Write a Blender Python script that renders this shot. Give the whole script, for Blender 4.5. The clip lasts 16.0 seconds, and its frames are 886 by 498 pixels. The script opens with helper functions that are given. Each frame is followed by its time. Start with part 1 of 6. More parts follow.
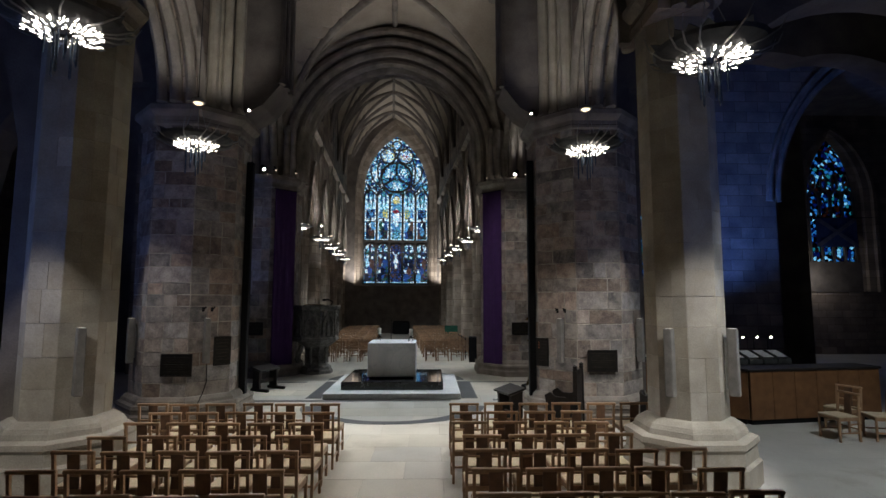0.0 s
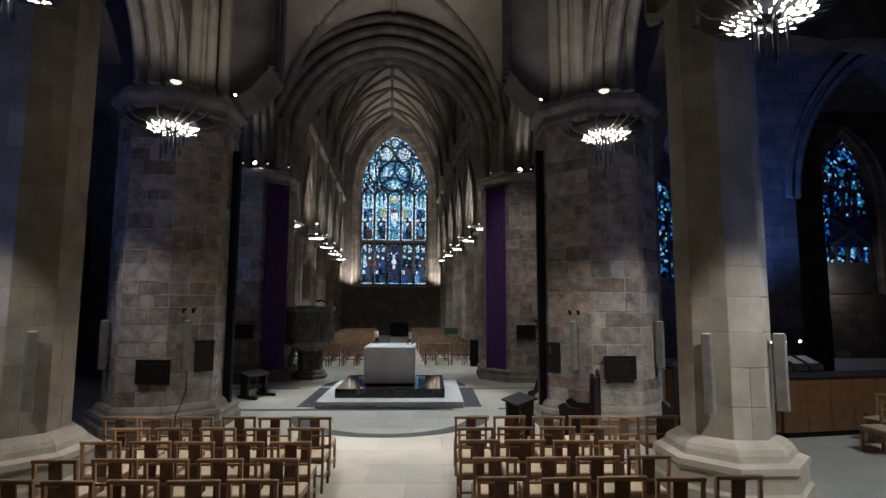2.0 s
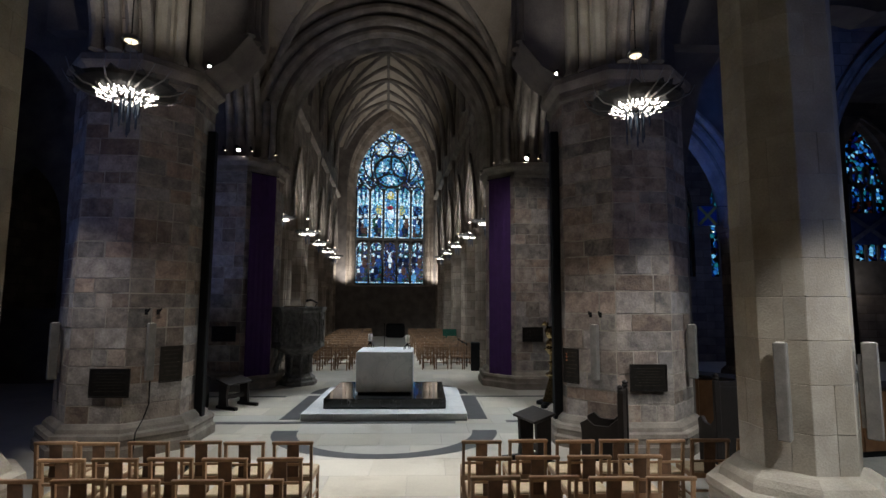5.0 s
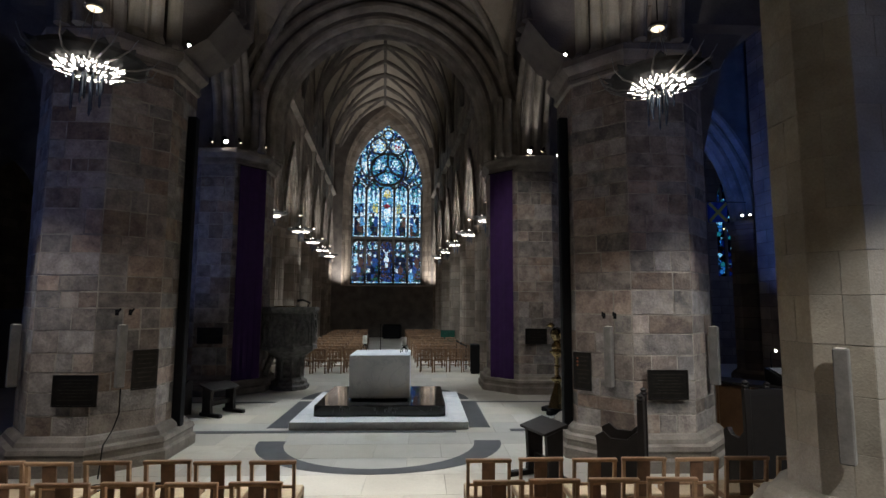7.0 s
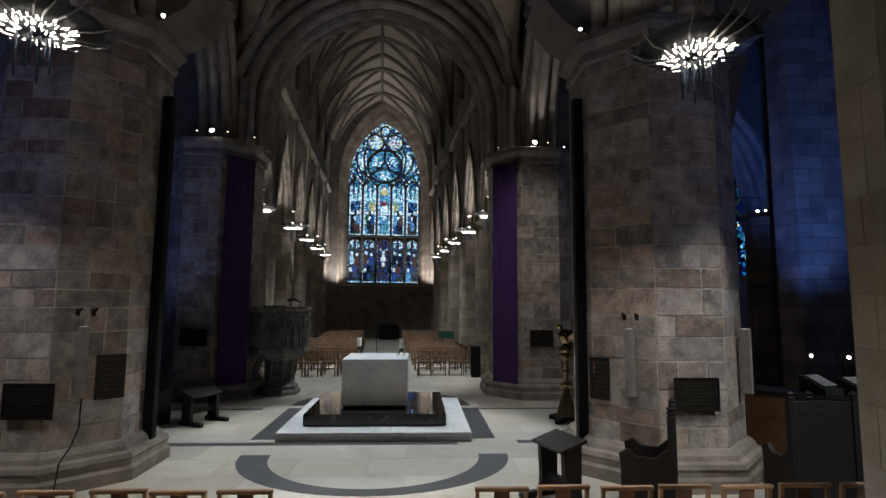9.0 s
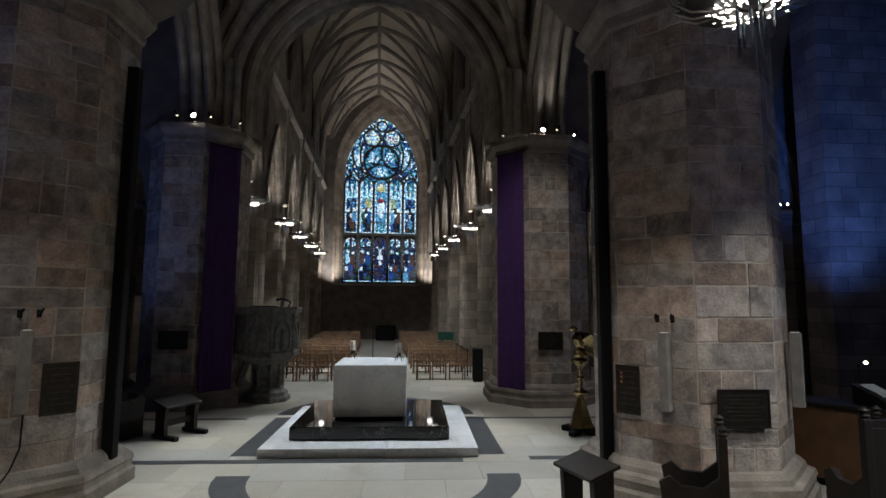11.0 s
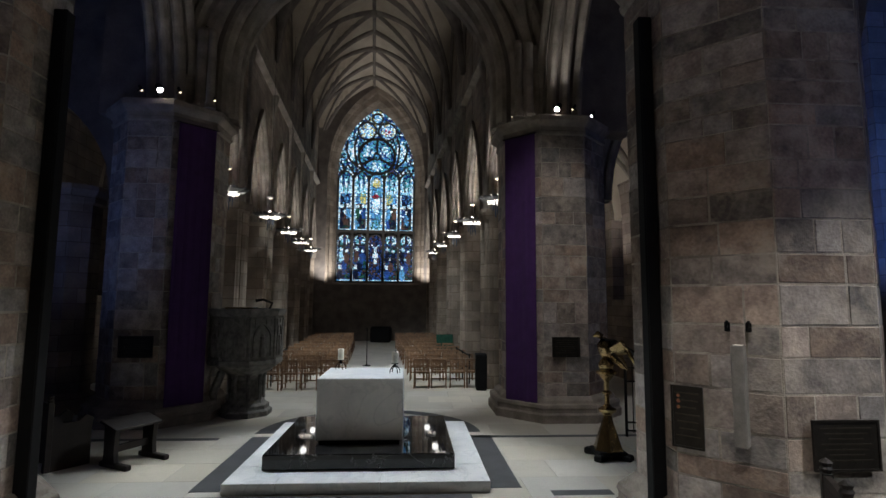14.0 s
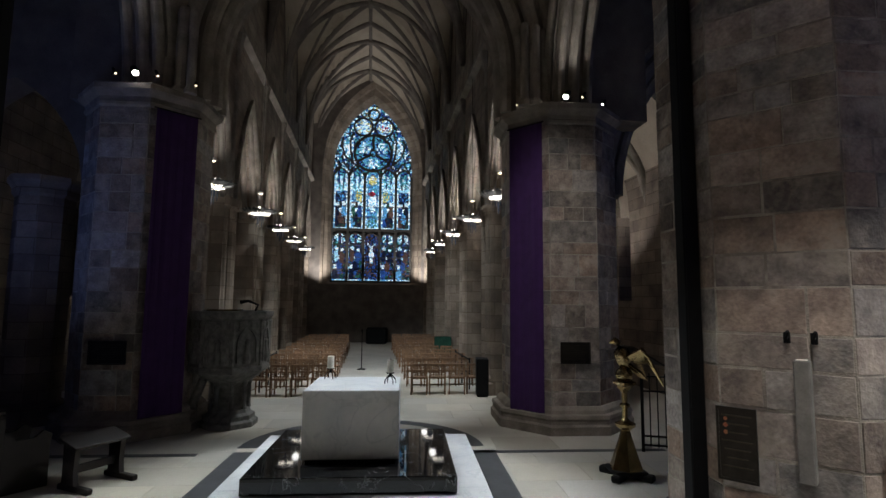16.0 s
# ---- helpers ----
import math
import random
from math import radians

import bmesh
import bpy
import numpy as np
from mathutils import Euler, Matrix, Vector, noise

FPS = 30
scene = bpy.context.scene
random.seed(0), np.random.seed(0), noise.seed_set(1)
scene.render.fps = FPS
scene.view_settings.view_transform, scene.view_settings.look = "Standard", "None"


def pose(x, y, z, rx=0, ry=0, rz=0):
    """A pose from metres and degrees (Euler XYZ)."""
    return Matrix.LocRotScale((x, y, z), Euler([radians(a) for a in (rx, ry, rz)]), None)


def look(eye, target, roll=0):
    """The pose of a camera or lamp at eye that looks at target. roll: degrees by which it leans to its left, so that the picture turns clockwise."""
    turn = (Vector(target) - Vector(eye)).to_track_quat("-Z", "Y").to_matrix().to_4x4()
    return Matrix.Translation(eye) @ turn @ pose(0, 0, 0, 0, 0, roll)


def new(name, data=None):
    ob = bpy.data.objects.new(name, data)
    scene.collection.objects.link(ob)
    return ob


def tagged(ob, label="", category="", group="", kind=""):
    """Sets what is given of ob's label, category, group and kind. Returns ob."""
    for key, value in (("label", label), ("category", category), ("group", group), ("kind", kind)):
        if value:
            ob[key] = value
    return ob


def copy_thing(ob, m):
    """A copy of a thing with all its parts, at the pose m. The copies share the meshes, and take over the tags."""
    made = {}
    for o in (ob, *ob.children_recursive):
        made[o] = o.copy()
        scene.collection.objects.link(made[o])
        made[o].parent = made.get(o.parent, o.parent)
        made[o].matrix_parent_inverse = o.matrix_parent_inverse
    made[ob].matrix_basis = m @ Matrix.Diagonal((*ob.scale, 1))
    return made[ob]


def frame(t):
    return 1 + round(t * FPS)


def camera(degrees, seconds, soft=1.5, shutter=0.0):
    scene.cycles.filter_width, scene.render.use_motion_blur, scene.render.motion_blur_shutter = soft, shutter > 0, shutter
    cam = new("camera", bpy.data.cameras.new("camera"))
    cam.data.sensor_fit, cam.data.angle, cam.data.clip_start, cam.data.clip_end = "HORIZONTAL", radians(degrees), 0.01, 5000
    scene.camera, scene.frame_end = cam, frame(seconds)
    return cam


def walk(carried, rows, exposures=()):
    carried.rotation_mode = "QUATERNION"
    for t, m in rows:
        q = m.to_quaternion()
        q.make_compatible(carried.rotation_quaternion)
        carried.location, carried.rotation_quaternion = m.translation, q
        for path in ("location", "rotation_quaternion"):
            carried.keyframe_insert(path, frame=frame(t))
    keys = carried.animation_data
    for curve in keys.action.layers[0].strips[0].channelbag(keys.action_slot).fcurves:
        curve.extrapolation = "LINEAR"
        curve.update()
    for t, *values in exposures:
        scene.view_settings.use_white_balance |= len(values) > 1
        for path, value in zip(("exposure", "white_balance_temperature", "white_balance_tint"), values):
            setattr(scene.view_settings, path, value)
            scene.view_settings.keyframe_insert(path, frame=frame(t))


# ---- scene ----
cam = camera(80.8, 16.0)
PATH = [
    (0, (0.109, 0.475, 2.474), (0.159, 2.464, 2.67), 0.1),
    (0.5, (0.086, 0.68, 2.461), (0.138, 2.669, 2.66), 0.1),
    (1, (0.073, 0.918, 2.462), (0.126, 2.907, 2.662), 0.2),
    (1.5, (0.053, 1.152, 2.456), (0.11, 3.141, 2.658), 0.2),
    (2, (0.036, 1.399, 2.457), (0.094, 3.388, 2.66), 0.2),
    (2.5, (0.008, 1.641, 2.459), (0.069, 3.629, 2.662), 0.3),
    (3, (0.003, 1.888, 2.46), (0.065, 3.877, 2.663), 0.2),
    (3.5, (-0.01, 2.107, 2.462), (0.054, 4.095, 2.664), 0.3),
    (4, (-0.02, 2.309, 2.463), (0.047, 4.297, 2.665), 0.3),
    (6.5, (-0.053, 3.247, 2.465), (0.028, 5.235, 2.667), 0.3),
    (7, (-0.057, 3.447, 2.451), (0.027, 5.435, 2.655), 0.3),
    (7.5, (-0.069, 3.65, 2.446), (0.019, 5.637, 2.65), 0.3),
    (8, (-0.073, 3.857, 2.441), (0.017, 5.845, 2.646), 0.3),
    (8.5, (-0.08, 4.081, 2.45), (0.012, 6.068, 2.653), 0.4),
    (9, (-0.092, 4.309, 2.439), (0.003, 6.296, 2.644), 0.4),
    (11.5, (-0.144, 5.582, 2.431), (-0.036, 7.569, 2.636), 0.4),
    (12, (-0.148, 5.835, 2.429), (-0.038, 7.822, 2.634), 0.4),
    (12.5, (-0.159, 6.085, 2.43), (-0.046, 8.071, 2.633), 0.4),
    (13, (-0.172, 6.324, 2.44), (-0.055, 8.31, 2.645), 0.4),
    (13.5, (-0.179, 6.555, 2.453), (-0.06, 8.541, 2.656), 0.5),
    (14, (-0.177, 6.786, 2.47), (-0.056, 8.772, 2.673), 0.4),
    (14.5, (-0.182, 7.014, 2.497), (-0.058, 8.999, 2.699), 0.5),
    (15, (-0.192, 7.224, 2.506), (-0.064, 9.21, 2.71), 0.5),
    (15.5, (-0.194, 7.425, 2.51), (-0.062, 9.41, 2.713), 0.5),
    (16, (-0.186, 7.618, 2.515), (-0.053, 9.603, 2.717), 0.5),
]
walk(cam, [(t, look(eye, target, roll)) for t, eye, target, roll in PATH])

# ---- light ----
world = bpy.data.worlds.new("world")
scene.world = world
world.use_nodes = True
wn = world.node_tree.nodes
sky = wn.new("ShaderNodeTexSky")
sky.sky_type, sky.sun_disc, sky.sun_elevation, sky.sun_rotation = "NISHITA", False, radians(14), radians(200)
wn["Background"].inputs["Strength"].default_value = 0.09
world.node_tree.links.new(sky.outputs[0], wn["Background"].inputs["Color"])
scene.view_settings.exposure = 0.0


def lamp(name, kind, eye, target, power, colour, size=0.1, cone=60, blend=0.6):
    data = bpy.data.lights.new(name, kind)
    data.energy, data.color = power, colour
    if kind == "AREA":
        data.size = size
    else:
        data.shadow_soft_size = size
    if kind == "SPOT":
        data.spot_size, data.spot_blend = radians(cone), blend
    ob = new(name, data)
    ob.matrix_world = look(eye, target)
    return ob


WARM, NEUTRAL, BLUE = (0.965, 0.955, 0.935), (0.86, 0.95, 1.0), (0.07, 0.22, 1.0)
SLOPE = 0.069


def choir(u, v, z=0.0):
    """The choir bends off the nave's line: u across it, v along it."""
    return Vector((-1.2 - SLOPE * (v - 21.5) + u, v + SLOPE * u, z))

# chandeliers: the dish throws most of its light upwards
PALE_BLUE = (0.22, 0.36, 1.0)
for x, y, z in ((2.98, 9.75, 5.25), (-4.07, 9.65, 5.25), (3.31, 6.1, 5.25), (-3.98, 6.1, 5.48)):
    lamp("chandelier_lamp", "POINT", (x, y, z - 0.15), (x, y, 0), 1.4, NEUTRAL, 0.2)
for v in (20.2, 24.05, 27.75, 31.45, 35.15):
    for u in (-3.35 if v > 21 else -3.7, 3.25):
        side = 1 if u > 0 else -1
        lamp("chandelier_lamp", "SPOT", choir(u + 0.1 * side, v - 0.35, 5.45), choir(u + 0.6 * side, v + 0.6, 7.6), 270 if u > 0 else 150, WARM, 0.08, 95, 0.9)
        lamp("chandelier_downlight", "POINT", choir(u * 0.9, v, 4.9), choir(u, v, 0), 4, WARM, 0.15)
# spotlights standing on the capitals, aimed at the altar, the floor and the vaults
lamp("altar_spot", "SPOT", (-4.2, 16.8, 6.9), (-0.9, 14.2, 0.2), 1200, NEUTRAL, 0.025, 62)
lamp("altar_spot", "SPOT", (2.0, 16.9, 6.9), (-0.9, 14.2, 0.2), 1350, NEUTRAL, 0.025, 62)
lamp("nave_spot", "SPOT", (2.2, 11.6, 6.9), (-0.9, 7.7, 0.0), 1200, WARM, 0.04, 64)
lamp("nave_spot", "SPOT", (-3.9, 11.6, 6.9), (-0.7, 7.7, 0.0), 1200, WARM, 0.04, 64)
lamp("vault_spot", "SPOT", (-4.3, 17.3, 6.95), (-0.3, 14.2, 12.0), 190, WARM, 0.06, 92, 0.9)
lamp("vault_spot", "SPOT", (1.9, 17.4, 6.95), (-1.7, 14.2, 12.0), 190, WARM, 0.06, 92, 0.9)
# arch spots: unseen, added in mid-air to brighten stone above the western capitals
lamp("arch_fill_spot", "SPOT", (-3.3, 8.2, 6.6), (-5.0, 11.9, 8.6), 150, WARM, 0.04, 50)
lamp("arch_fill_spot", "SPOT", (1.9, 8.2, 6.6), (3.4, 11.9, 8.6), 150, WARM, 0.04, 50)
lamp("capital_spot", "SPOT", (3.0, 17.7, 6.95), (2.9, 15.0, 10.0), 90, WARM, 0.05, 130, 1.0)
lamp("capital_spot", "SPOT", (-5.3, 17.4, 6.95), (-5.2, 15.0, 10.0), 35, WARM, 0.05, 130, 1.0)
# choir spots: no visible fitting, added to brighten the choir's floor and vault
lamp("choir_fill_spot", "SPOT", choir(-2.6, 20.6, 9.6), choir(0.6, 29, 0), 2600, NEUTRAL, 0.04, 55)
lamp("choir_fill_spot", "SPOT", choir(2.6, 20.6, 9.6), choir(-0.6, 22.5, 0), 2200, NEUTRAL, 0.04, 60)
lamp("choir_vault_fill", "SPOT", choir(-3.2, 27.9, 10.3), choir(0.3, 33, 17), 7, WARM, 0.06, 110)
lamp("choir_vault_fill", "SPOT", choir(2.9, 22.4, 10.3), choir(-0.5, 27, 17), 7, WARM, 0.06, 110)
for u in (-2.75, 2.75):
    lamp("window_uplight", "SPOT", choir(u, 38.9, 2.9), choir(u * 1.02, 40.6, 8.6), 1000, WARM, 0.05, 95)
# downlights in the nave and aisles that graze the piers
lamp("pier_spot", "SPOT", (4.7, 2.2, 8.4), (3.8, 7.7, 1.15), 2300, WARM, 0.12, 18, 0.5)
lamp("pier_spot", "SPOT", (-6.3, 2.2, 8.4), (-5.1, 7.9, 1.1), 1400, WARM, 0.12, 18, 0.5)
lamp("pier_spot", "SPOT", (4.9, 9.0, 6.3), (3.6, 11.4, 0.9), 720, WARM, 0.06, 36, 1.0)
# next two: unseen fill added for the diagonal faces of the western piers
lamp("pier_spot", "SPOT", (0.6, 8.0, 7.0), (3.0, 11.7, 1.0), 580, WARM, 0.06, 28, 1.0)
lamp("pier_spot", "SPOT", (-2.0, 8.0, 7.0), (-4.5, 11.7, 1.0), 260, WARM, 0.06, 28, 1.0)
lamp("pier_spot", "SPOT", (-6.6, 9.1, 6.3), (-5.1, 11.4, 1.3), 420, WARM, 0.06, 34, 1.0)
lamp("pier_spot", "SPOT", (1.2, 13.6, 9.5), (3.1, 17.9, 2.5), 820, WARM, 0.05, 40, 0.9)
lamp("aisle_spot", "SPOT", (7.5, 5.0, 7.0), (6.6, 8.8, 0.0), 950, NEUTRAL, 0.06, 70)
# blue wash in the aisles and transepts, small lamps in the choir aisles
lamp("blue_wash", "SPOT", (6.8, 13.5, 1.0), (10.4, 16.8, 7.2), 1300, BLUE, 0.1, 62, 0.9)
lamp("blue_wash", "SPOT", (-8.0, 14.5, 0.8), (-6.6, 18.9, 8.4), 150, PALE_BLUE, 0.1, 90, 0.9)
# three unseen blue points, added as fill to lift the darkest aisles
lamp("blue_wash", "POINT", (13.5, 21.0, 4.5), (14, 21, 0), 45, PALE_BLUE, 0.2)
lamp("blue_wash", "POINT", (-9.5, 10.6, 3.5), (-9, 10, 0), 22, PALE_BLUE, 0.2)
lamp("blue_wash", "POINT", (8.5, 14.6, 4.5), (8, 14, 0), 18, PALE_BLUE, 0.2)
lamp("blue_wash", "SPOT", (-8.5, 4.5, 0.8), (-5.2, 10.5, 6.9), 260, PALE_BLUE, 0.1, 80, 0.9)
lamp("blue_wash", "SPOT", (7.6, 4.5, 0.8), (4.2, 10.5, 6.9), 200, PALE_BLUE, 0.1, 80, 0.9)
lamp("aisle_lamp", "SPOT", choir(6.9, 22.6, 2.6), choir(5.6, 23.6, 8.0), 330, WARM, 0.1, 120)
lamp("aisle_lamp", "POINT", choir(-6.5, 24.5, 3.0), choir(6, 24, 0), 4, WARM, 0.1)
lamp("chapel_lamp", "POINT", (18.25, 24.1, 3.5), (17.7, 24.9, 5.4), 22, WARM, 0.08)


# ---- materials ----


def material(name, colour, rough=0.8, metal=0.0, dark=None, scale=6.0, grain=60.0, bump=0.15, per_object=0.0, hue=0.0, emit=0.0,
             fine=0.25, coords="Object", spread=0.5, spec=0.4):
    """Two scales of mottling, a fine bump, and where asked a shade of its own for each piece."""
    m = bpy.data.materials.new(name)
    m.use_nodes = True
    n, l = m.node_tree.nodes, m.node_tree.links
    b = n["Principled BSDF"]
    b.inputs["Roughness"].default_value, b.inputs["Metallic"].default_value = rough, metal
    b.inputs["Specular IOR Level"].default_value = spec
    tc = n.new("ShaderNodeTexCoord")
    geo = n.new("ShaderNodeNewGeometry")
    vec = tc.outputs["Object"] if coords == "Object" else geo.outputs["Position"]
    big, small = n.new("ShaderNodeTexNoise"), n.new("ShaderNodeTexNoise")
    big.inputs["Scale"].default_value, big.inputs["Detail"].default_value = scale, 5
    small.inputs["Scale"].default_value, small.inputs["Detail"].default_value = grain, 3
    for t in (big, small):
        l.new(vec, t.inputs["Vector"])
    mix = n.new("ShaderNodeMix")
    mix.data_type = "RGBA"
    dark = dark or tuple(c * 0.55 for c in colour)
    mix.inputs["A"].default_value, mix.inputs["B"].default_value = (*dark, 1), (*colour, 1)
    ramp = n.new("ShaderNodeMapRange")
    ramp.inputs["From Min"].default_value, ramp.inputs["From Max"].default_value = 0.5 - spread / 2, 0.5 + spread / 2
    l.new(big.outputs["Fac"], ramp.inputs["Value"])
    l.new(ramp.outputs["Result"], mix.inputs["Factor"])
    out = mix.outputs["Result"]
    ov = n.new("ShaderNodeMix")
    ov.data_type, ov.blend_type = "RGBA", "OVERLAY"
    ov.inputs["Factor"].default_value = fine
    l.new(out, ov.inputs["A"])
    l.new(small.outputs["Fac"], ov.inputs["B"])
    out = ov.outputs["Result"]
    if per_object:
        info = n.new("ShaderNodeObjectInfo")
        hs = n.new("ShaderNodeHueSaturation")
        mr = n.new("ShaderNodeMapRange")
        mr.inputs["To Min"].default_value, mr.inputs["To Max"].default_value = 1 - per_object, 1 + per_object
        l.new(info.outputs["Random"], mr.inputs["Value"])
        l.new(mr.outputs["Result"], hs.inputs["Value"])
        if hue:
            mul = n.new("ShaderNodeMath")
            mul.operation = "MULTIPLY"
            mul.inputs[1].default_value = 7.31
            fr = n.new("ShaderNodeMath")
            fr.operation = "FRACT"
            mh = n.new("ShaderNodeMapRange")
            mh.inputs["To Min"].default_value, mh.inputs["To Max"].default_value = 1 - hue, 1 + hue
            l.new(info.outputs["Random"], mul.inputs[0])
            l.new(mul.outputs[0], fr.inputs[0])
            l.new(fr.outputs[0], mh.inputs["Value"])
            l.new(mh.outputs["Result"], hs.inputs["Saturation"])
        l.new(out, hs.inputs["Color"])
        out = hs.outputs["Color"]
    l.new(out, b.inputs["Base Color"])
    if bump:
        bp = n.new("ShaderNodeBump")
        bp.inputs["Strength"].default_value, bp.inputs["Distance"].default_value = bump, 0.02
        l.new(small.outputs["Fac"], bp.inputs["Height"])
        l.new(bp.outputs["Normal"], b.inputs["Normal"])
    if emit:
        b.inputs["Emission Color"].default_value = (*colour, 1)
        b.inputs["Emission Strength"].default_value = emit
    return m


def masonry(name, colour, dark, mortar, block=0.75, course=0.34, joint=0.012, bump=0.4):
    """Squared stone in courses for walls far from the camera."""
    m = material(name, colour, 0.9, dark=dark, scale=1.6, grain=26, bump=0.0, coords="World")
    n, l = m.node_tree.nodes, m.node_tree.links
    b = n["Principled BSDF"]
    src = b.inputs["Base Color"].links[0].from_socket
    geo = n.new("ShaderNodeNewGeometry")
    sep, com, add = n.new("ShaderNodeSeparateXYZ"), n.new("ShaderNodeCombineXYZ"), n.new("ShaderNodeMath")
    l.new(geo.outputs["Position"], sep.inputs[0])
    l.new(sep.outputs["X"], add.inputs[0])
    l.new(sep.outputs["Y"], add.inputs[1])
    l.new(add.outputs[0], com.inputs["X"])
    l.new(sep.outputs["Z"], com.inputs["Y"])
    br = n.new("ShaderNodeTexBrick")
    br.inputs["Scale"].default_value = 1.0
    br.inputs["Brick Width"].default_value, br.inputs["Row Height"].default_value = block, course
    br.inputs["Mortar Size"].default_value, br.inputs["Mortar Smooth"].default_value = joint, 0.3
    br.inputs["Color1"].default_value, br.inputs["Color2"].default_value = (0.72, 0.68, 0.66, 1), (1.12, 1.1, 1.06, 1)
    br.inputs["Mortar"].default_value = (*mortar, 1)
    l.new(com.outputs[0], br.inputs["Vector"])
    mul = n.new("ShaderNodeMix")
    mul.data_type, mul.blend_type = "RGBA", "MULTIPLY"
    mul.inputs["Factor"].default_value = 1.0
    l.new(src, mul.inputs["A"])
    l.new(br.outputs["Color"], mul.inputs["B"])
    l.new(mul.outputs["Result"], b.inputs["Base Color"])
    bp = n.new("ShaderNodeBump")
    bp.inputs["Strength"].default_value, bp.inputs["Distance"].default_value = bump, 0.02
    bp.invert = True
    l.new(br.outputs["Fac"], bp.inputs["Height"])
    l.new(bp.outputs["Normal"], b.inputs["Normal"])
    return m


M = {
    "red_stone": material("rubbed_red_sandstone", (0.34, 0.28, 0.24), 0.9, dark=(0.15, 0.122, 0.112), scale=5.0, grain=30, bump=0.5, spread=0.4, fine=0.5, per_object=0.4, hue=0.6, coords="World"),
    "pale_stone": material("pale_ashlar", (0.43, 0.385, 0.315), 0.88, dark=(0.26, 0.23, 0.19), scale=2.4, grain=50, bump=0.3, per_object=0.12, hue=0.2, coords="World"),
    "mortar": material("lime_mortar", (0.50, 0.47, 0.42), 0.95, grain=80, bump=0.5),
    "wall_mortar": material("weathered_wall_mortar", (0.46, 0.41, 0.345), 0.95, grain=60, bump=0.6),
    "moulding": material("moulded_stone", (0.33, 0.29, 0.245), 0.88, dark=(0.15, 0.125, 0.105), scale=2.5, grain=40, bump=0.35, coords="World"),
    "dark_stone": material("dark_brown_stone", (0.19, 0.16, 0.14), 0.9, dark=(0.085, 0.072, 0.065), scale=1.8, grain=35, bump=0.35, coords="World"),
    "web": material("vault_plaster", (0.40, 0.34, 0.27), 0.9, dark=(0.27, 0.22, 0.175), scale=1.1, grain=30, bump=0.2, coords="World"),
    "wall": masonry("coursed_rubble", (0.30, 0.245, 0.205), (0.12, 0.10, 0.09), (0.55, 0.5, 0.45)),
    "choir_wall": masonry("choir_ashlar", (0.36, 0.30, 0.245), (0.18, 0.15, 0.125), (0.6, 0.55, 0.5), 0.7, 0.36),
    "floor": material("polished_limestone_floor", (0.56, 0.52, 0.45), 0.42, dark=(0.42, 0.39, 0.335), scale=0.9, grain=30, bump=0.03, per_object=0.13, hue=0.3, fine=0.12, coords="World"),
    "floor_grey": material("grey_slate_inlay", (0.075, 0.075, 0.08), 0.45, scale=3, grain=40, bump=0.05, coords="World"),
    "marble": material("white_veined_marble", (0.74, 0.74, 0.74), 0.32, dark=(0.58, 0.59, 0.61), scale=1.6, grain=14, bump=0.02, spread=0.3, fine=0.15),
    "black_marble": material("polished_black_marble", (0.007, 0.007, 0.008), 0.035, scale=4, grain=20, bump=0.0, spec=0.5),
    "oak": material("warm_oak", (0.40, 0.245, 0.14), 0.45, dark=(0.25, 0.145, 0.08), scale=9, grain=70, bump=0.1, per_object=0.18),
    "oak_dark": material("brown_oak_splat", (0.17, 0.092, 0.052), 0.5, dark=(0.09, 0.05, 0.03), scale=9, grain=70, bump=0.1, per_object=0.18),
    "seat": material("pale_woven_seat", (0.60, 0.49, 0.33), 0.8, dark=(0.46, 0.36, 0.23), scale=14, grain=120, bump=0.3),
    "black_wood": material("black_stained_oak", (0.018, 0.012, 0.010), 0.6, scale=10, grain=60, bump=0.15),
    "desk_wood": material("polished_walnut_veneer", (0.20, 0.10, 0.045), 0.35, dark=(0.12, 0.055, 0.025), scale=5, grain=50, bump=0.05),
    "purple": material("purple_felt_banner", (0.055, 0.018, 0.10), 0.95, dark=(0.04, 0.013, 0.075), scale=5, grain=90, bump=0.2),
    "bronze": material("dark_bronze_plaque", (0.035, 0.03, 0.026), 0.4, metal=0.6, scale=12, grain=90, bump=0.2),
    "brass": material("polished_brass", (0.52, 0.40, 0.21), 0.15, metal=1.0, scale=12, grain=60, bump=0.1),
    "black": material("matt_black_metal", (0.006, 0.006, 0.007), 0.7, scale=10, grain=60, bump=0.05, spec=0.2),
    "steel": material("brushed_steel", (0.38, 0.37, 0.36), 0.35, metal=0.8, scale=8, grain=80, bump=0.05),
    "sconce": material("grey_painted_sconce", (0.24, 0.225, 0.205), 0.7, scale=6, grain=60, bump=0.05),
    "pulpit": material("carved_grey_stone", (0.22, 0.205, 0.185), 0.7, dark=(0.07, 0.066, 0.06), scale=9, grain=60, bump=0.5),
    "candle": material("ivory_wax", (0.82, 0.78, 0.68), 0.5, scale=6, grain=30, bump=0.02),
    "bulb": material("warm_lit_bulb", (1.0, 0.92, 0.80), 0.4, emit=8.0, bump=0),
    "spot_face": material("white_lit_lens", (1.0, 0.95, 0.88), 0.4, emit=55.0, bump=0),
    "paper": material("printed_white_card", (0.4, 0.4, 0.38), 0.6, scale=20, grain=80),
    "case_glass": material("smoked_case", (0.05, 0.05, 0.05), 0.1, scale=6, grain=40, bump=0),
    "green": material("green_cloth", (0.02, 0.09, 0.06), 0.9, scale=8, grain=90),
}



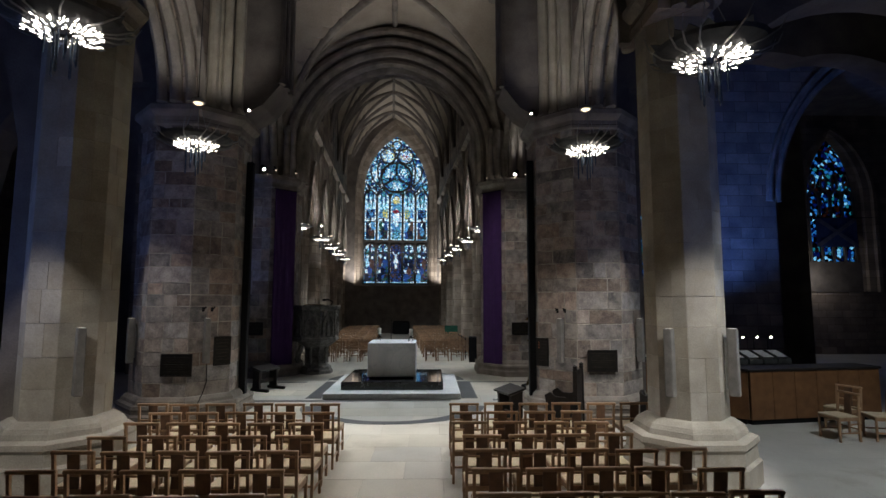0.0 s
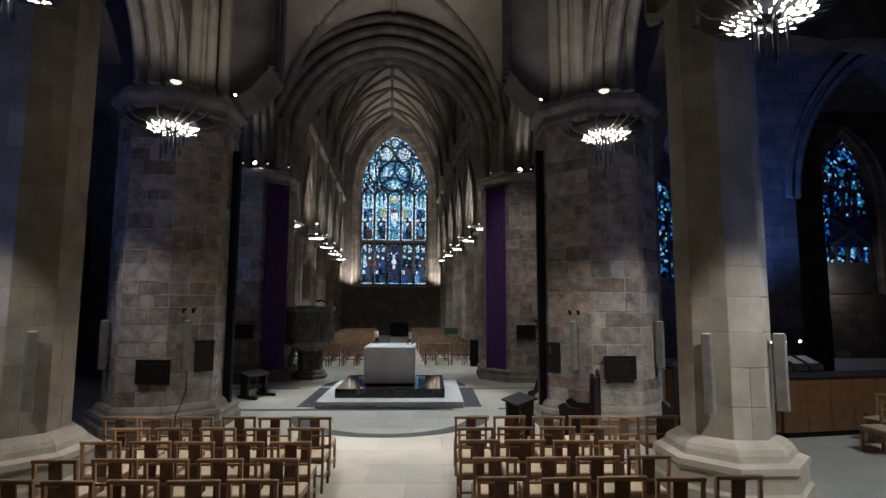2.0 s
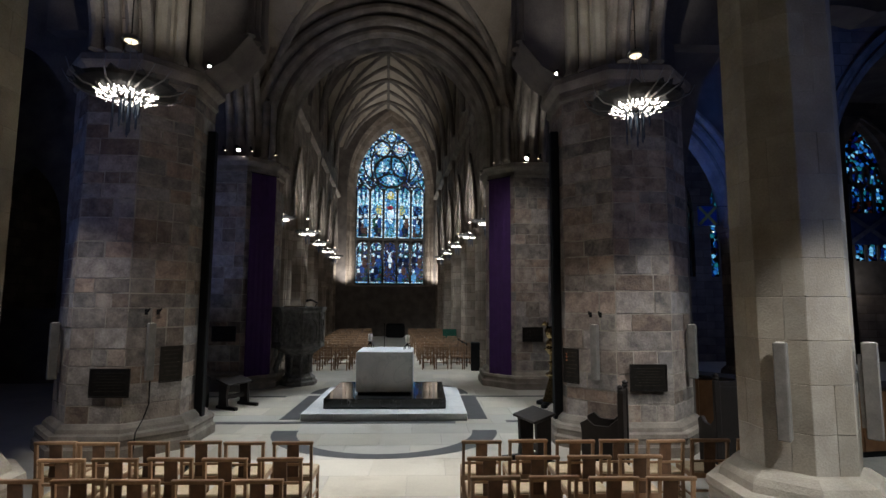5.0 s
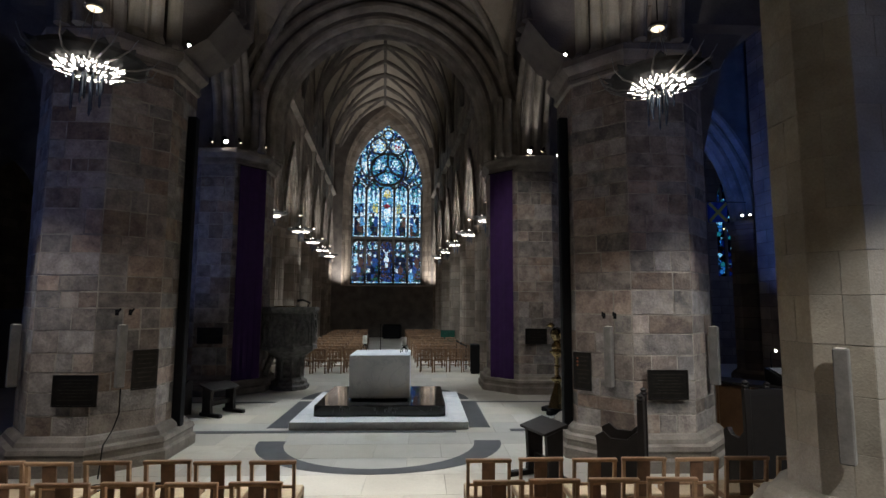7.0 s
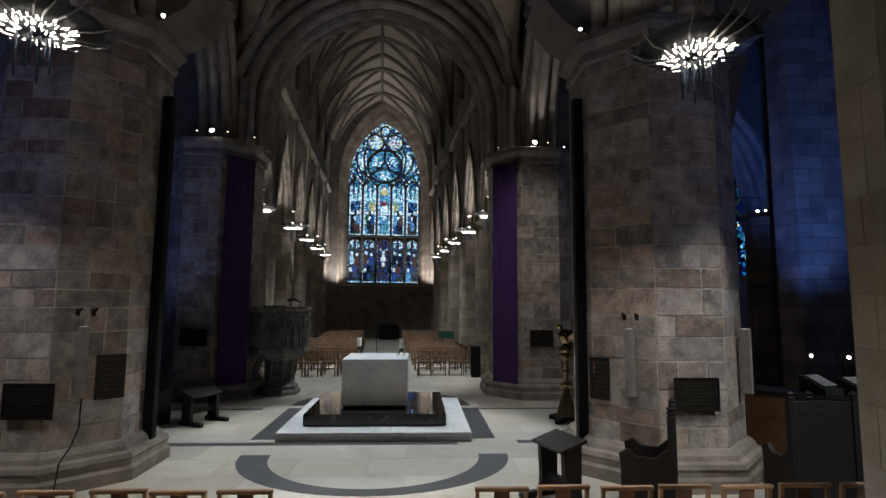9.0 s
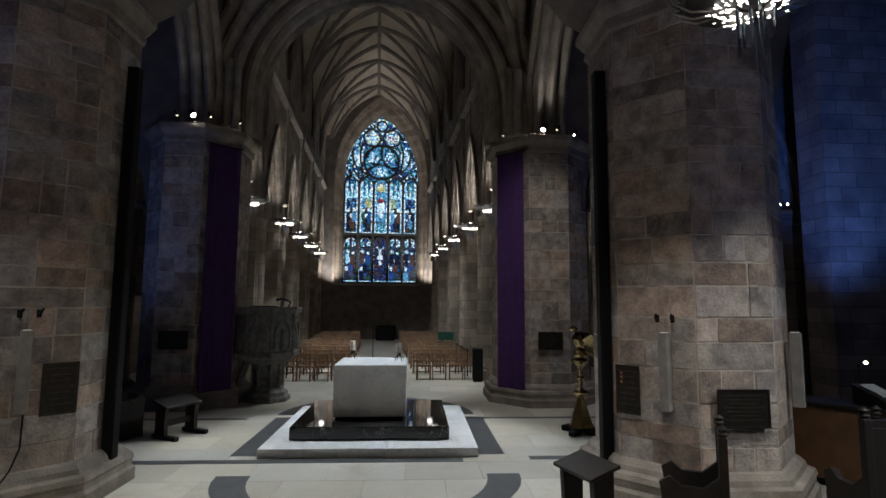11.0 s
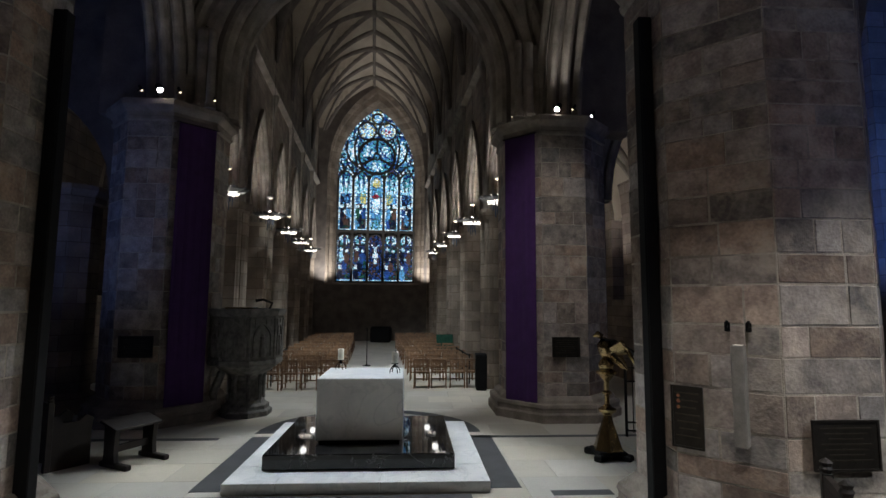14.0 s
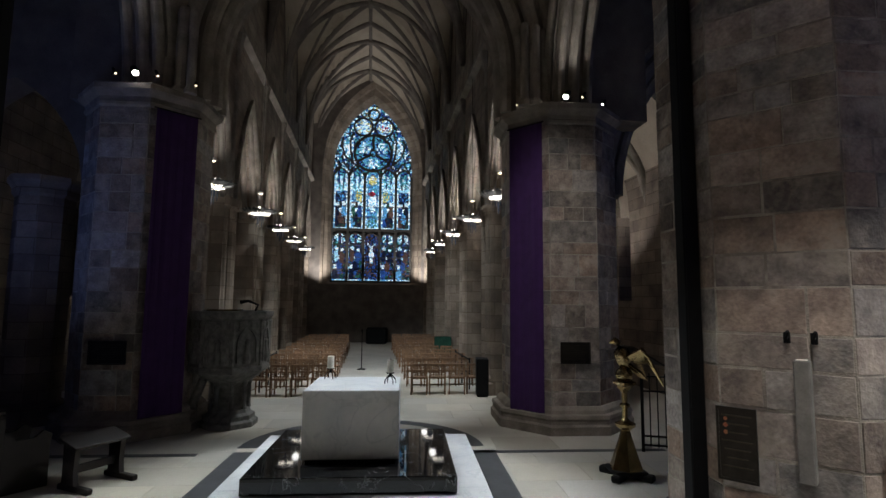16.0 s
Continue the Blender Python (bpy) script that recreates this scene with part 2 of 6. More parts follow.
def veined(m, vein, scale=1.3, width=0.035, amount=0.6, placed=False):
    """Thin wandering veins over a stone material."""
    n, l = m.node_tree.nodes, m.node_tree.links
    b = n["Principled BSDF"]
    src = b.inputs["Base Color"].links[0].from_socket
    tc, geo, nz = n.new("ShaderNodeTexCoord"), n.new("ShaderNodeNewGeometry"), n.new("ShaderNodeTexNoise")
    nz.inputs["Scale"].default_value, nz.inputs["Detail"].default_value, nz.inputs["Distortion"].default_value = scale, 7, 1.4
    l.new(geo.outputs["Position"] if placed else tc.outputs["Object"], nz.inputs["Vector"])
    sub, ab, mr, mx = n.new("ShaderNodeMath"), n.new("ShaderNodeMath"), n.new("ShaderNodeMapRange"), n.new("ShaderNodeMix")
    sub.operation, sub.inputs[1].default_value = "SUBTRACT", 0.5
    ab.operation = "ABSOLUTE"
    mr.inputs["From Min"].default_value, mr.inputs["From Max"].default_value = 0.0, width
    mr.inputs["To Min"].default_value, mr.inputs["To Max"].default_value = amount, 0.0
    mx.data_type = "RGBA"
    mx.inputs["B"].default_value = (*vein, 1)
    l.new(nz.outputs["Fac"], sub.inputs[0])
    l.new(sub.outputs[0], ab.inputs[0])
    l.new(ab.outputs[0], mr.inputs["Value"])
    l.new(mr.outputs["Result"], mx.inputs["Factor"])
    l.new(src, mx.inputs["A"])
    l.new(mx.outputs["Result"], b.inputs["Base Color"])


veined(M["marble"], (0.42, 0.44, 0.47), 1.6, 0.03, 0.4)
veined(M["red_stone"], (0.42, 0.36, 0.30), 2.2, 0.06, 0.13, True)
veined(M["pale_stone"], (0.24, 0.19, 0.13), 0.9, 0.05, 0.16, True)
veined(M["black_marble"], (0.25, 0.25, 0.25), 1.6, 0.006, 0.7)


def smeared(m, colour, scale, low, high, amount):
    """Old lime or soot left in patches over a stone."""
    n, l = m.node_tree.nodes, m.node_tree.links
    b = n["Principled BSDF"]
    src = b.inputs["Base Color"].links[0].from_socket
    geo, nz, mr, mx = n.new("ShaderNodeNewGeometry"), n.new("ShaderNodeTexNoise"), n.new("ShaderNodeMapRange"), n.new("ShaderNodeMix")
    nz.inputs["Scale"].default_value, nz.inputs["Detail"].default_value, nz.inputs["Roughness"].default_value = scale, 8, 0.65
    mr.inputs["From Min"].default_value, mr.inputs["From Max"].default_value, mr.inputs["To Max"].default_value = low, high, amount
    mx.data_type = "RGBA"
    mx.inputs["B"].default_value = (*colour, 1)
    l.new(geo.outputs["Position"], nz.inputs["Vector"])
    l.new(nz.outputs["Fac"], mr.inputs["Value"])
    l.new(mr.outputs["Result"], mx.inputs["Factor"])
    l.new(src, mx.inputs["A"])
    l.new(mx.outputs["Result"], b.inputs["Base Color"])


smeared(M["red_stone"], (0.46, 0.40, 0.33), 2.6, 0.52, 0.66, 0.55)
smeared(M["red_stone"], (0.09, 0.075, 0.07), 1.1, 0.55, 0.72, 0.6)
smeared(M["wall_mortar"], (0.15, 0.125, 0.11), 1.7, 0.48, 0.6, 0.8)
smeared(M["pale_stone"], (0.2, 0.165, 0.125), 0.8, 0.55, 0.7, 0.5)
smeared(M["choir_wall"], (0.12, 0.095, 0.075), 0.9, 0.5, 0.66, 0.6)
smeared(M["floor"], (0.36, 0.31, 0.24), 0.7, 0.56, 0.66, 0.5)
smeared(M["moulding"], (0.11, 0.09, 0.075), 0.9, 0.5, 0.66, 0.6)

# ---- shaping helpers ----


def part(name, bm, mat, parent=None, label="", smooth=False):
    me = bpy.data.meshes.new(name)
    bmesh.ops.recalc_face_normals(bm, faces=bm.faces[:])
    bm.to_mesh(me)
    bm.free()
    me.materials.append(M[mat] if isinstance(mat, str) else mat)
    if smooth:
        for p in me.polygons:
            p.use_smooth = True
    ob = new(name, me)
    if parent is not None:
        ob.parent = parent
        ob.matrix_parent_inverse = parent.matrix_basis.inverted()
    if label:
        ob["label"] = label
    return ob


def thing(name, m, label, category, group="", kind=""):
    ob = new(name)
    ob.empty_display_size = 0.2
    ob.matrix_basis = m
    return tagged(ob, label, category, group, kind)


def child(name, bm, mat, parent, label="", smooth=False, m=None):
    """A part given in its thing's own coordinates."""
    ob = part(name, bm, mat, None, label, smooth)
    ob.parent = parent
    if m is not None:
        ob.matrix_basis = m
    return ob


def box(bm, x0, x1, y0, y1, z0, z1, bevel=0.0):
    r = bmesh.ops.create_cube(bm, size=1)
    bmesh.ops.scale(bm, vec=(x1 - x0, y1 - y0, z1 - z0), verts=r["verts"])
    bmesh.ops.translate(bm, vec=((x0 + x1) / 2, (y0 + y1) / 2, (z0 + z1) / 2), verts=r["verts"])
    if bevel:
        es = list({e for v in r["verts"] for e in v.link_edges})
        bmesh.ops.bevel(bm, geom=es, offset=bevel, segments=1, affect="EDGES")
    return bm


def loft(bm, rings, cap=True):
    """Skin over rings of equally many points."""
    vs = [[bm.verts.new(p) for p in r] for r in rings]
    n = len(rings[0])
    for a, b in zip(vs, vs[1:]):
        for i in range(n):
            bm.faces.new((a[i], a[(i + 1) % n], b[(i + 1) % n], b[i]))
    if cap:
        bm.faces.new(vs[0][::-1])
        bm.faces.new(vs[-1])
    return bm


def turned(bm, profile, sides=16, centre=(0, 0), turn=0.0, cap=True):
    """A turned form from (radius, height) pairs."""
    rings = [[(centre[0] + r * math.cos(turn + math.tau * i / sides), centre[1] + r * math.sin(turn + math.tau * i / sides), z)
              for i in range(sides)] for r, z in profile]
    return loft(bm, rings, cap)


def octagon(bm, profile, cx, cy):
    """An octagonal form from (half width across the flats, height) pairs."""
    return turned(bm, [(a / math.cos(math.pi / 8), z) for a, z in profile], 8, (cx, cy), math.pi / 8)


def sweep(bm, pts, profile, side, closed=False):
    """Carries a profile of (along the side, across it) pairs along a path; side: the direction that stays put."""
    pts, side = [Vector(p) for p in pts], Vector(side).normalized()
    rings = []
    for i, p in enumerate(pts):
        t = (pts[min(i + 1, len(pts) - 1)] - pts[max(i - 1, 0)]).normalized()
        up = side.cross(t)
        up = up.normalized() if up.length > 1e-6 else Vector((0, 0, 1))
        s = t.cross(up)
        rings.append([p + s * a + up * b for a, b in profile])
    return loft(bm, rings)


def tube(bm, pts, r, sides=6):
    """A round bar along any path."""
    pts = [Vector(p) for p in pts]
    rings = []
    for i, p in enumerate(pts):
        t = (pts[min(i + 1, len(pts) - 1)] - pts[max(i - 1, 0)]).normalized()
        a = t.orthogonal().normalized() if abs(t.z) < 0.9 else Vector((1, 0, 0)).cross(t).normalized()
        if abs(t.z) < 0.9:
            a = t.cross(Vector((0, 0, 1))).normalized()
        b = t.cross(a)
        rad = r[i] if isinstance(r, (list, tuple)) else r
        rings.append([p + (a * math.cos(math.tau * k / sides) + b * math.sin(math.tau * k / sides)) * rad for k in range(sides)])
    return loft(bm, rings)


def pointed(half, rise, n=12):
    """A pointed arch from the left springing over the top to the right one, as (across, up) pairs."""
    r = (half * half + rise * rise) / (2 * half)
    end = math.acos(max(-1, min(1, (r - half) / r)))
    left = [(-half + r - r * math.cos(end * i / n), r * math.sin(end * i / n)) for i in range(n + 1)]
    return left + [(-x, z) for x, z in reversed(left[:-1])]


def height_in(half, rise, x):
    r = (half * half + rise * rise) / (2 * half)
    return math.sqrt(max(0.0, r * r - (abs(x) + r - half) ** 2))


def wall(name, p0, p1, z0, z1, thick, openings=(), mat="wall", label="", n=10):
    """A wall from p0 to p1 with pointed openings (centre along it, half width, sill, springing, rise)."""
    p0, p1 = Vector((*p0, 0)), Vector((*p1, 0))
    d = (p1 - p0).normalized()
    nrm = Vector((-d.y, d.x, 0)) * thick / 2
    bm = bmesh.new()

    def prism(a, b, za0, za1, zb0, zb1):
        ring = [(a, za0), (b, zb0), (b, zb1), (a, za1)]
        loft(bm, [[p0 + d * s + nrm * k + Vector((0, 0, z)) for s, z in ring] for k in (-1, 1)])

    at = 0.0
    for c, h, sill, spring, rise in sorted(openings):
        if c - h > at + 1e-3:
            prism(at, c - h, z0, z1, z0, z1)
        if sill > z0:
            prism(c - h, c + h, z0, sill, z0, sill)
        xs = [-h + 2 * h * i / (2 * n) for i in range(2 * n + 1)]
        for a, b in zip(xs, xs[1:]):
            prism(c + a, c + b, spring + height_in(h, rise, a), z1, spring + height_in(h, rise, b), z1)
        at = c + h
    if (p1 - p0).length > at + 1e-3:
        prism(at, (p1 - p0).length, z0, z1, z0, z1)
    bmesh.ops.remove_doubles(bm, verts=bm.verts[:], dist=1e-4)
    return tagged(part(name, bm, mat), label, "wall", kind="structure")


ROLL = [(-0.09, 0.0), (-0.09, -0.07), (-0.05, -0.13), (0.0, -0.155), (0.05, -0.13), (0.09, -0.07), (0.09, 0.0)]


def scaled(profile, k):
    return [(a * k, b * k) for a, b in profile]


def arch_at(centre, across, half, rise, n=12):
    """World points of a pointed arch: centre at springing height, across: its horizontal direction."""
    c, a = Vector(centre), Vector(across).normalized()
    return [c + a * x + Vector((0, 0, z)) for x, z in pointed(half, rise, n)]

# ---- the large structure ----
floor = tagged(part("floor", box(bmesh.new(), -16, 26, -9, 44, -0.3, -0.012), "mortar"), "pale polished limestone church floor in large slabs", "floor", kind="structure")


def tunnel(name, a, b, half, spring, rise, mat, label, thick=0.35):
    """A pointed vault from a to b (centres on the ground)."""
    a, b = Vector((*a, 0)), Vector((*b, 0))
    d = (b - a).normalized()
    r = Vector((d.y, -d.x, 0))
    bm = bmesh.new()
    inner, outer = pointed(half, rise, 16), pointed(half + thick, rise + thick, 16)
    ring = inner + outer[::-1]
    loft(bm, [[p + r * x + Vector((0, 0, spring + z)) for x, z in ring] for p in (a, b)])
    return tagged(part(name, bm, mat), label, "ceiling", kind="structure")


def rib(bm, p, q, half, spring, rise, axis_a, axis_b, k=1.0):
    """A rib of a pointed vault over the straight plan line from p to q."""
    p, q, a, b = (Vector((*v, 0)) for v in (p, q, axis_a, axis_b))
    d = (b - a).normalized()
    r = Vector((d.y, -d.x, 0))
    pts = []
    for i in range(25):
        w = p.lerp(q, i / 24)
        pts.append(w + Vector((0, 0, spring + height_in(half, rise, min(half, abs((w - a).dot(r)))) + 0.02)))
    t = (q - p).normalized()
    sweep(bm, pts, scaled(ROLL, k), (t.y, -t.x, 0))


def vault_ribs(name, a, b, half, spring, rise, mat, bays, k=1.0, tiercerons=False):
    holder = thing(name, Matrix(), "moulded stone vault ribs meeting at the ridge", "vault ribs", kind="structure")
    a2, b2 = Vector(a), Vector(b)
    d = (b2 - a2) / bays
    t = d.normalized()
    r = Vector((t.y, -t.x))
    for i in range(bays):
        p, q = a2 + d * i, a2 + d * (i + 1)
        bm = bmesh.new()
        rib(bm, p - r * half, p + r * half, half, spring, rise, a, b, k * 1.25)
        part("transverse_rib", bm, mat, holder)
        for s in (1, -1):
            bm = bmesh.new()
            rib(bm, p - r * half * s, q + r * half * s, half, spring, rise, a, b, k)
            part("diagonal_rib", bm, mat, holder)
        if tiercerons:
            mid = (p + q) / 2
            for s in (1, -1):
                for e in (p, q):
                    bm = bmesh.new()
                    rib(bm, e + r * half * s, mid, half, spring, rise, a, b, k * 0.8)
                    part("tierceron_rib", bm, mat, holder)
            bm = bmesh.new()
            turned(bm, [(0.05, -0.34), (0.2, -0.28), (0.24, -0.15), (0.2, 0.0)], 10, tuple(mid))
            bmesh.ops.translate(bm, vec=(0, 0, spring + rise), verts=bm.verts[:])
            part("boss", bm, mat, holder)
    bm = bmesh.new()
    z = spring + rise
    sweep(bm, [(*a2, z), (*((a2 + b2) / 2), z), (*b2, z)], scaled(ROLL, k), (r.x, r.y, 0))
    part("ridge_rib", bm, mat, holder)
    return holder


def bay_vault(name, place, hx, hy, spring, rx, ry, web, stone, label, k=1.0, tiercerons=False):
    """A four-part vault over one bay; place turns (across, along, up) into the world."""

    def up(u, v):
        return spring + max(height_in(hx, rx, min(hx, abs(u))), height_in(hy, ry, min(hy, abs(v))))

    n = 22
    bm = bmesh.new()
    g = [[bm.verts.new(place(-hx + 2 * hx * i / n, -hy + 2 * hy * j / n, up(-hx + 2 * hx * i / n, -hy + 2 * hy * j / n))) for i in range(n + 1)] for j in range(n + 1)]
    for j in range(n):
        for i in range(n):
            bm.faces.new((g[j][i], g[j][i + 1], g[j + 1][i + 1], g[j + 1][i]))
    ext = bmesh.ops.extrude_face_region(bm, geom=bm.faces[:])
    bmesh.ops.translate(bm, vec=(0, 0, 0.25), verts=[v for v in ext["geom"] if isinstance(v, bmesh.types.BMVert)])
    tagged(part("ceiling_" + name, bm, web), label, "ceiling", kind="structure")
    holder = thing("vault_ribs_" + name, Matrix(), "moulded stone ribs of a vault bay", "vault ribs", kind="structure")

    def line(part_name, p, q, size):
        pts = []
        for i in range(29):
            u, v = p[0] + (q[0] - p[0]) * i / 28, p[1] + (q[1] - p[1]) * i / 28
            pts.append(place(u, v, up(u, v) + 0.02))
        t = (place(*q, 0) - place(*p, 0)).normalized()
        bm = bmesh.new()
        sweep(bm, pts, scaled(ROLL, size), (t.y, -t.x, 0))
        part(part_name, bm, stone, holder)

    e = 0.04
    for s2 in (-1, 1):
        line("diagonal_rib", (-hx, -hy * s2), (hx, hy * s2), k * 1.35)
        line("transverse_rib", (-hx, (hy - e) * s2), (hx, (hy - e) * s2), k * 1.35)
        line("wall_rib", ((hx - e) * s2, -hy), ((hx - e) * s2, hy), k)
        if tiercerons:
            for s3 in (-1, 1):
                line("tierceron_rib", (hx * s2, hy * s3), (hx * 0.4 * s2, 0), k * 0.75)
    line("ridge_rib", (0, -hy), (0, hy), k * 1.1)
    line("cross_ridge_rib", (-hx, 0), (hx, 0), k * 0.75)
    bm = bmesh.new()
    c = place(0, 0, spring + max(rx, ry))
    turned(bm, [(0.05, -0.32), (0.17, -0.27), (0.22, -0.14), (0.18, 0.0)], 10, (c.x, c.y))
    bmesh.ops.translate(bm, vec=(0, 0, c.z), verts=bm.verts[:])
    part("boss", bm, stone, holder)


# nave, crossing and choir vaults
for y0, hy in ((10.15, 1.95), (6.1, 2.1), (1.9, 2.1), (-2.3, 2.1), (-6.5, 2.1)):
    bay_vault("nave", lambda u, v, z, y0=y0: Vector((-0.66 + u, y0 + v, z)), 3.9, hy, 10.2, 5.6, 4.6, "web", "moulding", "plastered pointed vault over a nave bay")
bay_vault("crossing", lambda u, v, z: Vector((-1.02 + u - 0.06 * v, 15.75 + v, z)), 3.75, 2.65, 8.2, 4.05, 4.05, "web", "moulding", "pale stone pointed vault over the crossing")
# choir ribs darker than the webs: the webs' lit look is put into colour
for v0, hy in ((20.9, 1.3), (24.05, 1.85), (27.75, 1.85), (31.45, 1.85), (35.15, 1.85), (38.85, 1.85)):
    bay_vault("choir", lambda u, v, z, v0=v0: choir(u - 0.28, v0 + v, z), 3.6, hy, 11.3, 5.5, 5.3, "web", "dark_stone", "dark ribbed stone vault over a choir bay", 0.9, hy > 1.5)

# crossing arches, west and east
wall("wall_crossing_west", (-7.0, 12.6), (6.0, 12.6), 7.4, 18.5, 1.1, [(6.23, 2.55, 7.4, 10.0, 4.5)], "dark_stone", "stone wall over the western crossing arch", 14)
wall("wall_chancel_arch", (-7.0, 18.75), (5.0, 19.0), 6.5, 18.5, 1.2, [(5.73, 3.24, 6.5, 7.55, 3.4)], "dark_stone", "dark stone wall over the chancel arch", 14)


def mouldings(name, centre, across, half, rise, front, steps, mat, label, drop=0.0):
    """Rolls one behind the other round an arch."""
    holder = thing(name, Matrix(), label, "arch moulding", kind="structure")
    f = Vector(front).normalized()
    for off, back, k in steps:
        bm = bmesh.new()
        pts = [p + f * back for p in arch_at(centre, across, half + off, rise + off * 1.05, 14)]
        if drop:
            pts = [pts[0] - Vector((0, 0, drop))] + pts + [pts[-1] - Vector((0, 0, drop))]
        a = Vector(across).normalized()
        sweep(bm, pts, [(x, -y) for x, y in scaled(ROLL, k)], (-a.y, a.x, 0))
        part("roll", bm, mat, holder)
    return holder


mouldings("arch_moulding_chancel", (-1.27, 18.87, 7.55), (1, 0.021, 0), 3.24, 3.4, (0, -1, 0),
          [(0.0, 0.5, 1.4), (0.0, 0.1, 1.9), (0.0, -0.4, 1.4), (0.34, 0.62, 1.5), (0.7, 0.66, 1.6), (1.05, 0.7, 1.5)], "moulding", "roll mouldings of the chancel arch", 0.95)
mouldings("arch_moulding_crossing", (-0.77, 12.6, 10.0), (1, 0, 0), 2.55, 4.5, (0, -1, 0),
          [(0.0, 0.45, 1.2), (0.0, 0.1, 1.5), (0.0, -0.3, 1.5)], "moulding", "roll mouldings of the western crossing arch")

# side walls of nave and crossing, carried by the piers
for side, xa, xb, x1, nm in ((-1, -5.15, -5.2, -5.6, "north"), (1, 3.9, 3.66, 3.15, "south")):
    wall("wall_nave_" + nm, (xa, -8.5), (xb, 12.5), 6.6, 18.5, 0.8,
         [(2.4, 1.7, 6.6, 6.6, 2.6), (7.0, 1.9, 6.6, 6.6, 2.8), (13.4, 2.5, 6.6, 6.6, 3.2), (18.4, 1.3, 6.6, 6.6, 2.3)], "wall", "coursed stone wall over the nave arcade")
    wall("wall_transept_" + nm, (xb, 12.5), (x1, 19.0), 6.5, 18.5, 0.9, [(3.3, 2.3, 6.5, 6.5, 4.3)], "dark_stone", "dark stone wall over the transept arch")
    mouldings("arch_moulding_nave_" + nm, (xb + 0.01 * side, 9.9, 6.6), (0, 1, 0), 1.3, 2.3, (-side, 0, 0), [(0.0, 0.3, 1.1), (0.0, 0.0, 1.3), (0.2, 0.42, 1.1), (0.0, -0.3, 1.1)], "moulding", "roll mouldings of a nave arcade arch")
    mouldings("arch_moulding_nave_west_" + nm, (xa, 4.9, 6.6), (0, 1, 0), 2.5, 3.2, (-side, 0, 0), [(0.0, 0.3, 1.1), (0.0, 0.0, 1.3), (0.2, 0.42, 1.1)], "moulding", "roll mouldings of a nave arcade arch")
    mouldings("arch_moulding_transept_" + nm, ((xb + x1) / 2, 15.8, 6.5), (x1 - xb, 6.5, 0), 2.3, 4.3, (-side, 0, 0), [(0.0, 0.3, 1.2), (0.0, 0.0, 1.3), (0.0, -0.3, 1.1), (0.22, 0.46, 1.2)], "moulding", "roll mouldings of a transept arch")
    # shafts rising from the western capitals to the crossing arch
    shafts = thing("vault_shafts_" + nm, pose(xb - 0.15 * side, 12.4, 6.6), "cluster of pale stone vault shafts on the capital", "vault shafts", kind="structure")
    for dx, dy, r in ((-0.62, -0.62, 0.10), (-0.38, -0.80, 0.13), (-0.08, -0.86, 0.17), (0.25, -0.84, 0.12), (0.52, -0.72, 0.1), (-0.78, -0.35, 0.12)):
        bm = bmesh.new()
        turned(bm, [(r * 1.35, 0.0), (r * 1.35, 0.1), (r, 0.18), (r, 6.5)], 10, (dx * side, dy))
        child("shaft", bm, "pale_stone", shafts)
    bm = bmesh.new()
    box(bm, -0.55, 0.55, -0.78, 0.2, 0.0, 6.5)
    child("backing", bm, "pale_stone", shafts)
    bm = bmesh.new()
    loft(bm, [[(-0.77 + q * side, y, z) for q, z in ((5.5, 6.61), (3.45, 6.61), (2.95, 6.9), (2.55, 7.4), (5.5, 7.4))] for y in (12.06, 13.14)])
    tagged(part("corbel_" + nm, bm, "dark_stone"), "dark stone corbel spreading from the capital", "corbel", kind="structure")
    # slim rolls up the jamb of the crossing arch
    jamb = thing("crossing_jamb_" + nm, pose(-0.77 + 2.55 * side, 12.6, 7.4), "dark stone jamb with slim rolls above the capital", "jamb shafts", kind="structure")
    for dy, r in ((-0.5, 0.07), (-0.2, 0.09), (0.15, 0.07)):
        bm = bmesh.new()
        turned(bm, [(r * 1.4, 0.0), (r * 1.4, 0.1), (r, 0.18), (r, 2.6)], 10, (0, dy))
        child("shaft", bm, "dark_stone", jamb)

# choir arcades, aisle walls, string courses
for side, nm in ((-1, "north"), (1, "south")):
    wu = 3.72 if side > 0 else -4.2
    a, b = choir(wu, 19.0), choir(wu, 41.5)
    ops = [(1.45, 1.25, 0.0, 5.2, 3.4)] + [(v - 19.0, 1.33, 0.0, 5.2, 3.4) for v in (24.05, 27.75, 31.45, 35.15, 38.85)]
    wall("wall_choir_" + nm, a.xy, b.xy, 0, 18, 0.8, ops, "choir_wall", "warm lit stone arcade wall of the choir")
    for v in (20.45, 24.05, 27.75, 31.45, 35.15, 38.85):
        mouldings("arch_moulding_choir_" + nm, choir(wu, v, 5.2), choir(0, 41) - choir(0, 20), 1.33, 3.4, (-side, 0, 0),
                  [(0.0, 0.3, 1.0), (0.0, 0.0, 1.2), (0.16, 0.42, 0.9)], "moulding", "roll mouldings of a choir arcade arch")
    bm = bmesh.new()
    sweep(bm, [choir(wu - 0.4 * side, v, 10.05) for v in (20.0, 30, 41.0)], [(0, -0.14), (0.2, -0.05), (0.2, 0.06), (0, 0.14), (-0.2, 0.06), (-0.2, -0.05)], (1, 0, 0))
    tagged(part("string_course_" + nm, bm, "moulding"), "moulded stone string course along the choir wall", "string course", kind="structure")
    wall("wall_choir_aisle_" + nm, choir(8.6 * side, 19.0).xy, choir(8.6 * side, 43).xy, 0, 9.5, 0.8,
         [(v - 19.0, 0.9, 2.6, 5.2, 2.2) for v in (24.05, 31.45, 38.85)], "wall", "stone outer wall of the choir aisle")

